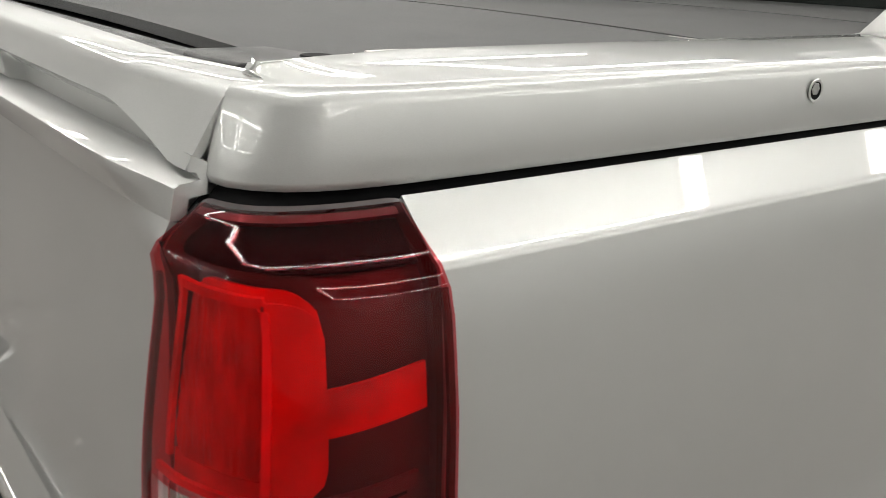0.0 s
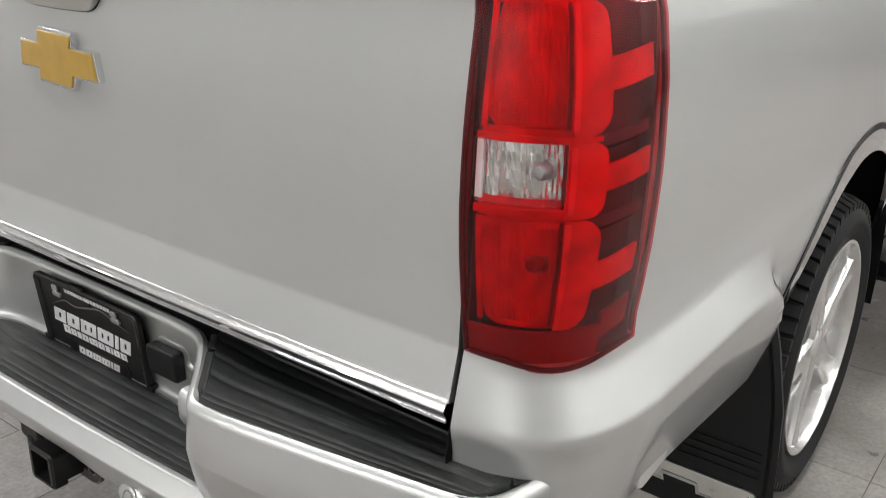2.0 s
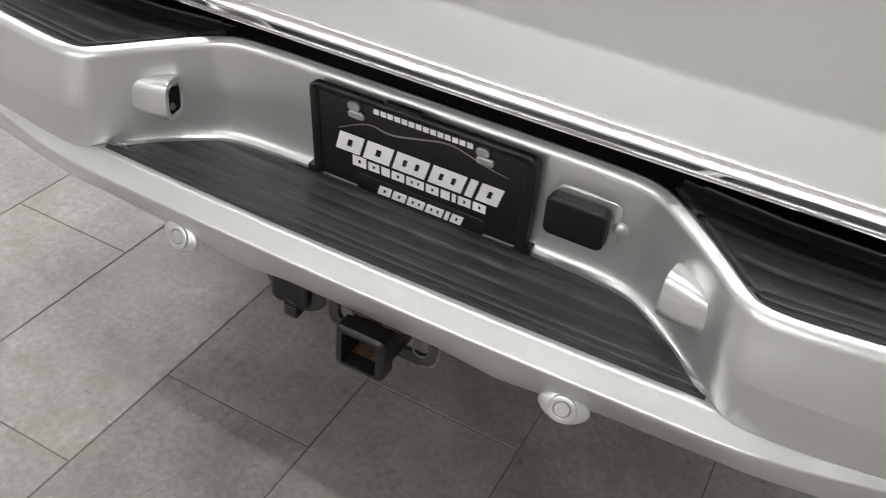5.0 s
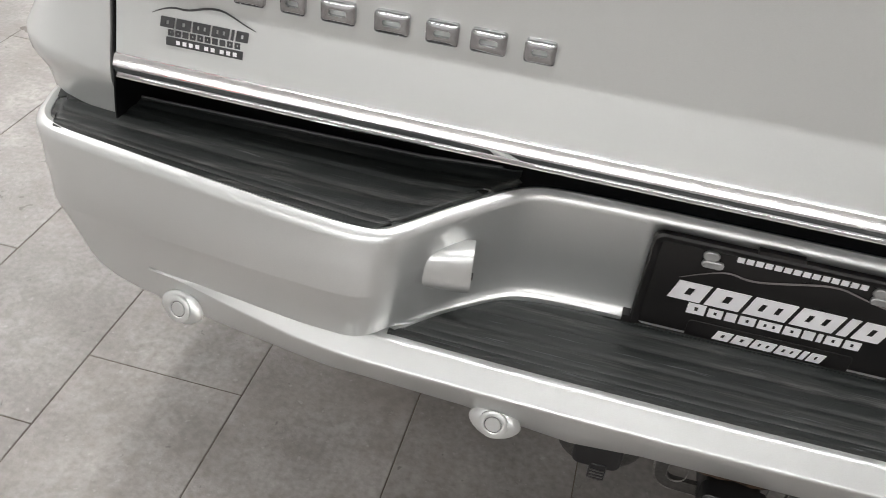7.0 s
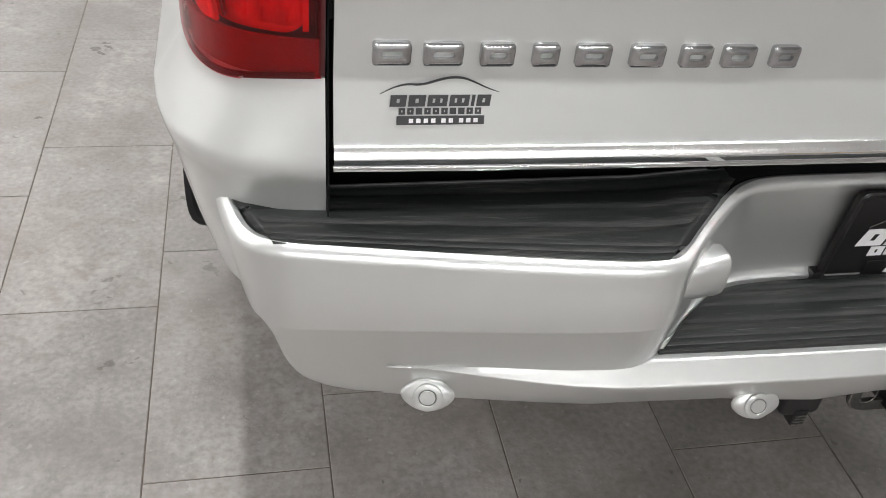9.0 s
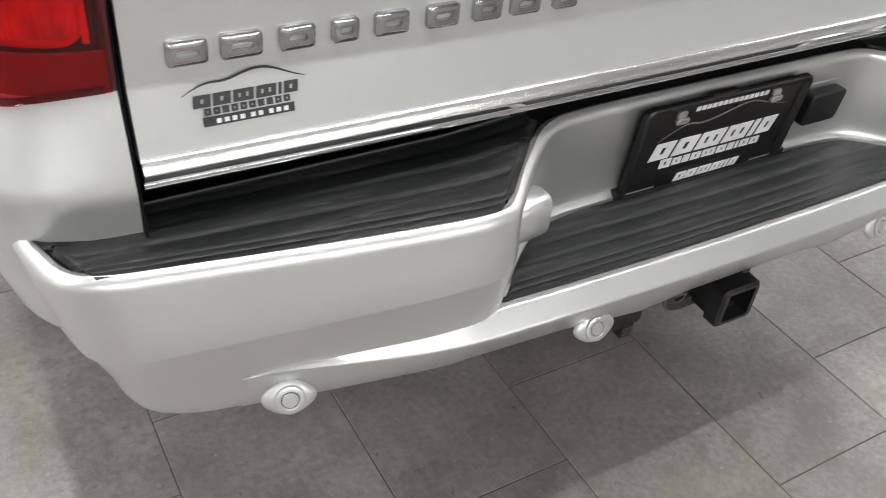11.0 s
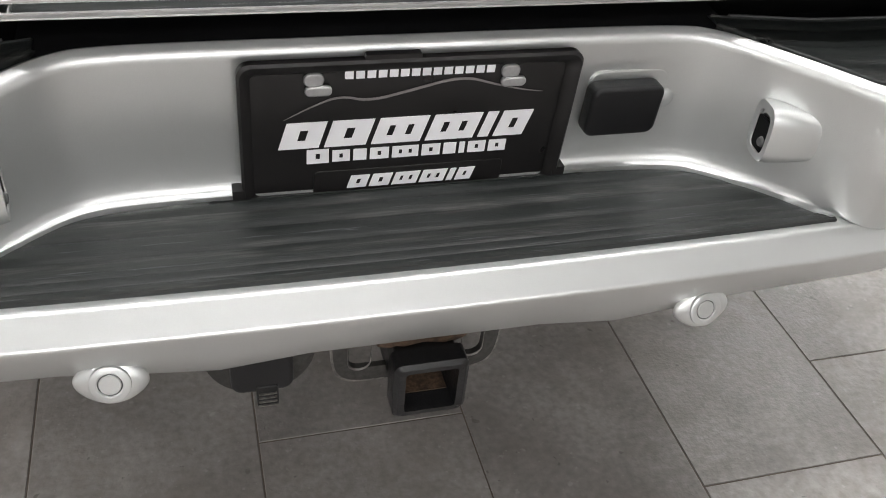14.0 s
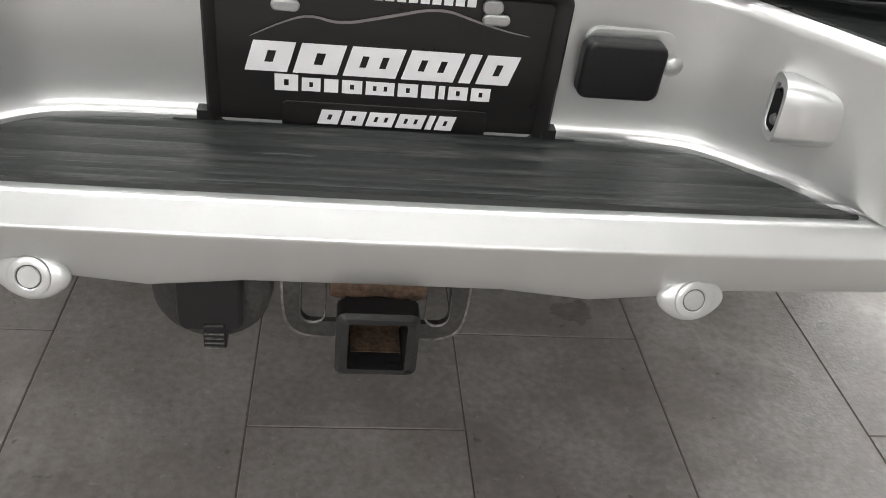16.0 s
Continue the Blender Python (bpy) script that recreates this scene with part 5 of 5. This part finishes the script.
for i, w in enumerate((0.0205, 0.0165, 0.0125, 0.018, 0.0255, 0.018, 0.0125, 0.0055, 0.0175, 0.0175)):
    pstrokes(x + w / 2, 0.5832 if i else 0.5840, w, 0.0130 if i else 0.0160, 1 if i in (2, 6, 7) else 3 if i == 4 else 2, 0.0, plate, 0.102 - 0.0042)
    x += w + 0.0032
for i in range(14):
    pbar(-0.058 + i * 0.0099, 0.6705, 0.0076, 0.0085, WHITE, 0.0)
ridge([(-0.115, 0.6265), (-0.09, 0.640), (-0.065, 0.650), (-0.040, 0.642), (0.0, 0.652), (0.045, 0.664), (0.075, 0.654), (0.105, 0.646), (0.125, 0.643)], 0.0026, 0.102 - 0.0048, GREY_PRINT, plate, -LEAN, 0.61, "print_line")
strip = part("plate_strip", prism([(u + 0.005, v + 0.551) for u, v in rounded(0.186, 0.030, 0.005)], -0.0055, -0.004, pl3), PLATE, plate, "black name strip", bevel=0.0006)
x = -0.0555
for w, n in ((0.0205, 2), (0.0215, 2), (0.0265, 3), (0.0265, 3), (0.008, 1), (0.018, 2)):
    pstrokes(x + w / 2, 0.5520, w - 0.0022, 0.0145, n, 0.28, strip, 0.102 - 0.0057)
    x += w + 0.0008
for sx in (-0.089, 0.089):
    cap_ob = part("screw_cap", prism([(sx + u, 0.668 + v) for u, v in rounded(0.018, 0.013, 0.006)], -0.009, -0.004, pl3), NICKEL, plate, "dull grey screw cap", bevel=0.002)
    part("cap_stem", prism([(sx + 0.004 + u, 0.657 + v) for u, v in rounded(0.024, 0.010, 0.0048)], -0.010, -0.004, pl3), NICKEL, cap_ob, bevel=0.002)

# ---- tow hitch ----
hitch = part("tow_receiver", loft([[(0.005 + u, y + 0.022, 0.393 + v) for u, v in ring] for ring, y in (
    (rounded(0.062, 0.058, 0.004, 3), 0.10), (rounded(0.062, 0.058, 0.004, 3), -0.026), (rounded(0.074, 0.070, 0.008, 3), -0.028), (rounded(0.074, 0.070, 0.008, 3), -0.050), (rounded(0.066, 0.062, 0.006, 3), -0.054),
    (rounded(0.052, 0.052, 0.003, 3), -0.054), (rounded(0.050, 0.050, 0.003, 3), -0.045), (rounded(0.050, 0.050, 0.003, 3), 0.12))], closed=True, flip=True), IRON, truck, "black square tow receiver, worn and rusty inside")
part("receiver_inside", box(-0.018, 0.028, -0.01, 0.12, 0.3695, 0.3705), RUST, hitch, "rusty inside of the receiver", smooth=False)
part("receiver_end", box(-0.02, 0.03, 0.10, 0.11, 0.366, 0.418), RUST, hitch, smooth=False)
part("cross_tube", lathe([(0.0, -0.5), (0.032, -0.5), (0.032, 0.5), (0.0, 0.5)], 28, (0, 0.10, 0.425)), IRON, hitch, "black cross tube")
part("weld", lathe([(0.0, -0.046), (0.022, -0.044), (0.027, -0.02), (0.024, 0.0), (0.028, 0.02), (0.022, 0.044), (0.0, 0.046)], 24, (0.005, 0.028, 0.432)), RUST, hitch, "rusty weld")


def chain_plate():
    o = smoothed([(-0.084, 0.46), (-0.084, 0.385), (-0.076, 0.362), (-0.058, 0.355), (0.068, 0.355), (0.086, 0.362), (0.094, 0.385), (0.094, 0.46)], 30, 2)
    bm = bmesh.new()
    for ring in (o, [(u - 0.054, v + 0.400) for u, v in rounded(0.022, 0.052, 0.011)], [(u + 0.064, v + 0.400) for u, v in rounded(0.022, 0.052, 0.011)]):
        vs = [bm.verts.new((u, 0.028, v)) for u, v in ring]
        for i in range(len(vs)):
            bm.edges.new((vs[i], vs[(i + 1) % len(vs)]))
    bmesh.ops.triangle_fill(bm, use_beauty=True, use_dissolve=False, edges=bm.edges, normal=(0, -1, 0))
    for f in bm.faces:
        f.normal_update()
        if f.normal.y > 0:
            f.normal_flip()
    return bm


chain = part("chain_plate", chain_plate(), DUSTY, hitch, "black safety chain plate with two slots", smooth=False, solid=0.007)
for ring in ([(-0.084, 0.455), (-0.084, 0.385), (-0.076, 0.362), (-0.058, 0.355), (-0.03, 0.355)], [(0.04, 0.355), (0.068, 0.355), (0.086, 0.362), (0.094, 0.385), (0.094, 0.455)]):
    edge = smoothed(ring, 24, 2)
    mid = sum(u for u, v in edge) / 24
    part("worn_edge", loft([[(u, 0.0325, v - 0.0006) for u, v in edge], [(u, 0.0278, v - 0.0006) for u, v in edge], [(u + (0.0022 if u < 0.005 else -0.0022), 0.0274, v + 0.0018) for u, v in edge]]), WORN, chain, "bare worn edge")
for cx in (-0.054, 0.064):
    part("slot_rim", loft([[(u * k + cx, y, v * k + 0.400) for u, v in rounded(0.022, 0.052, 0.011)] for k, y in ((1.12, 0.0277), (1.06, 0.0268), (1.0, 0.0277))], closed=True), WORN, chain, "worn slot edge")
tow = part("trailer_socket", lathe([(0.0, 0.045), (0.046, 0.045), (0.055, 0.052), (0.057, 0.07), (0.050, 0.10), (0.050, 0.14)], 36, (-0.150, 0.0, 0.388), "y"), DUSTY, hitch, "round black trailer socket")
part("socket_lid", prism([(u - 0.150, v + 0.394) for u, v in rounded(0.062, 0.080, 0.012)], 0.030, 0.046, lambda u, v, d: (u, d, v)), BLACK, tow, "black spring lid", bevel=0.006)
part("lid_latch", prism([(u - 0.146, v + 0.350) for u, v in rounded(0.022, 0.030, 0.003, 3)], 0.028, 0.048, lambda u, v, d: (u, d, v)), BLACK, tow, "ribbed lid latch", bevel=0.003)
for k in range(4):
    part("latch_rib", box(-0.155, -0.137, 0.0262, 0.029, 0.338 + 0.0055 * k, 0.3392 + 0.0055 * k), WORN, tow, "pale worn rib", smooth=False)

# ---- floor tiles, laid in staggered columns ----
JOINT = {-5: 0.52, -4: 0.729, -3: 0.292, -2: 0.458, -1: 0.075, 0: 0.262, 1: 0.478, 2: 0.062, 3: 0.263}


def tile_mesh():
    w, l, e = TW / 2 - 0.0012, TL / 2 - 0.0012, 0.0008
    bm = bmesh.new()
    lo = [bm.verts.new(p) for p in ((-w, -l, -0.010), (w, -l, -0.010), (w, l, -0.010), (-w, l, -0.010))]
    mi = [bm.verts.new(p) for p in ((-w, -l, -e), (w, -l, -e), (w, l, -e), (-w, l, -e))]
    hi = [bm.verts.new(p) for p in ((-w + e, -l + e, 0), (w - e, -l + e, 0), (w - e, l - e, 0), (-w + e, l - e, 0))]
    bm.faces.new(hi)
    for a, b in ((lo, mi), (mi, hi)):
        for i in range(4):
            bm.faces.new((a[i], a[(i + 1) % 4], b[(i + 1) % 4], b[i]))
    me = bpy.data.meshes.new("tile")
    bm.to_mesh(me)
    bm.free()
    me.materials.append(TILE)
    return me


tile_me = tile_mesh()
rng = random.Random(5)
rest = bmesh.new()
for c in range(-22, 22):
    j = JOINT.get(c, rng.choice((0.06, 0.26, 0.47, 0.36, 0.15)))
    for r in range(-14, 15):
        cx, cy = T0 + (c + 0.5) * TW, j + (r + 0.5) * TL
        if not (hx0 < cx < hx1 and hy0 - 0.2 < cy < hy1):
            continue
        if -7 <= c <= 6 and -1.9 < cy < 3.6:
            t_ob = new("tile", tile_me)
            t_ob.parent = floor
            t_ob.location = (cx, cy, 0)
        else:
            w, l = TW / 2 - 0.0013, TL / 2 - 0.0013
            rest.faces.new([rest.verts.new(p) for p in ((cx - w, cy - l, 0), (cx + w, cy - l, 0), (cx + w, cy + l, 0), (cx - w, cy + l, 0))])
far = part("far_tiles", rest, TILE, floor, "tiles farther off", smooth=False)
far["kind"] = "stuff"
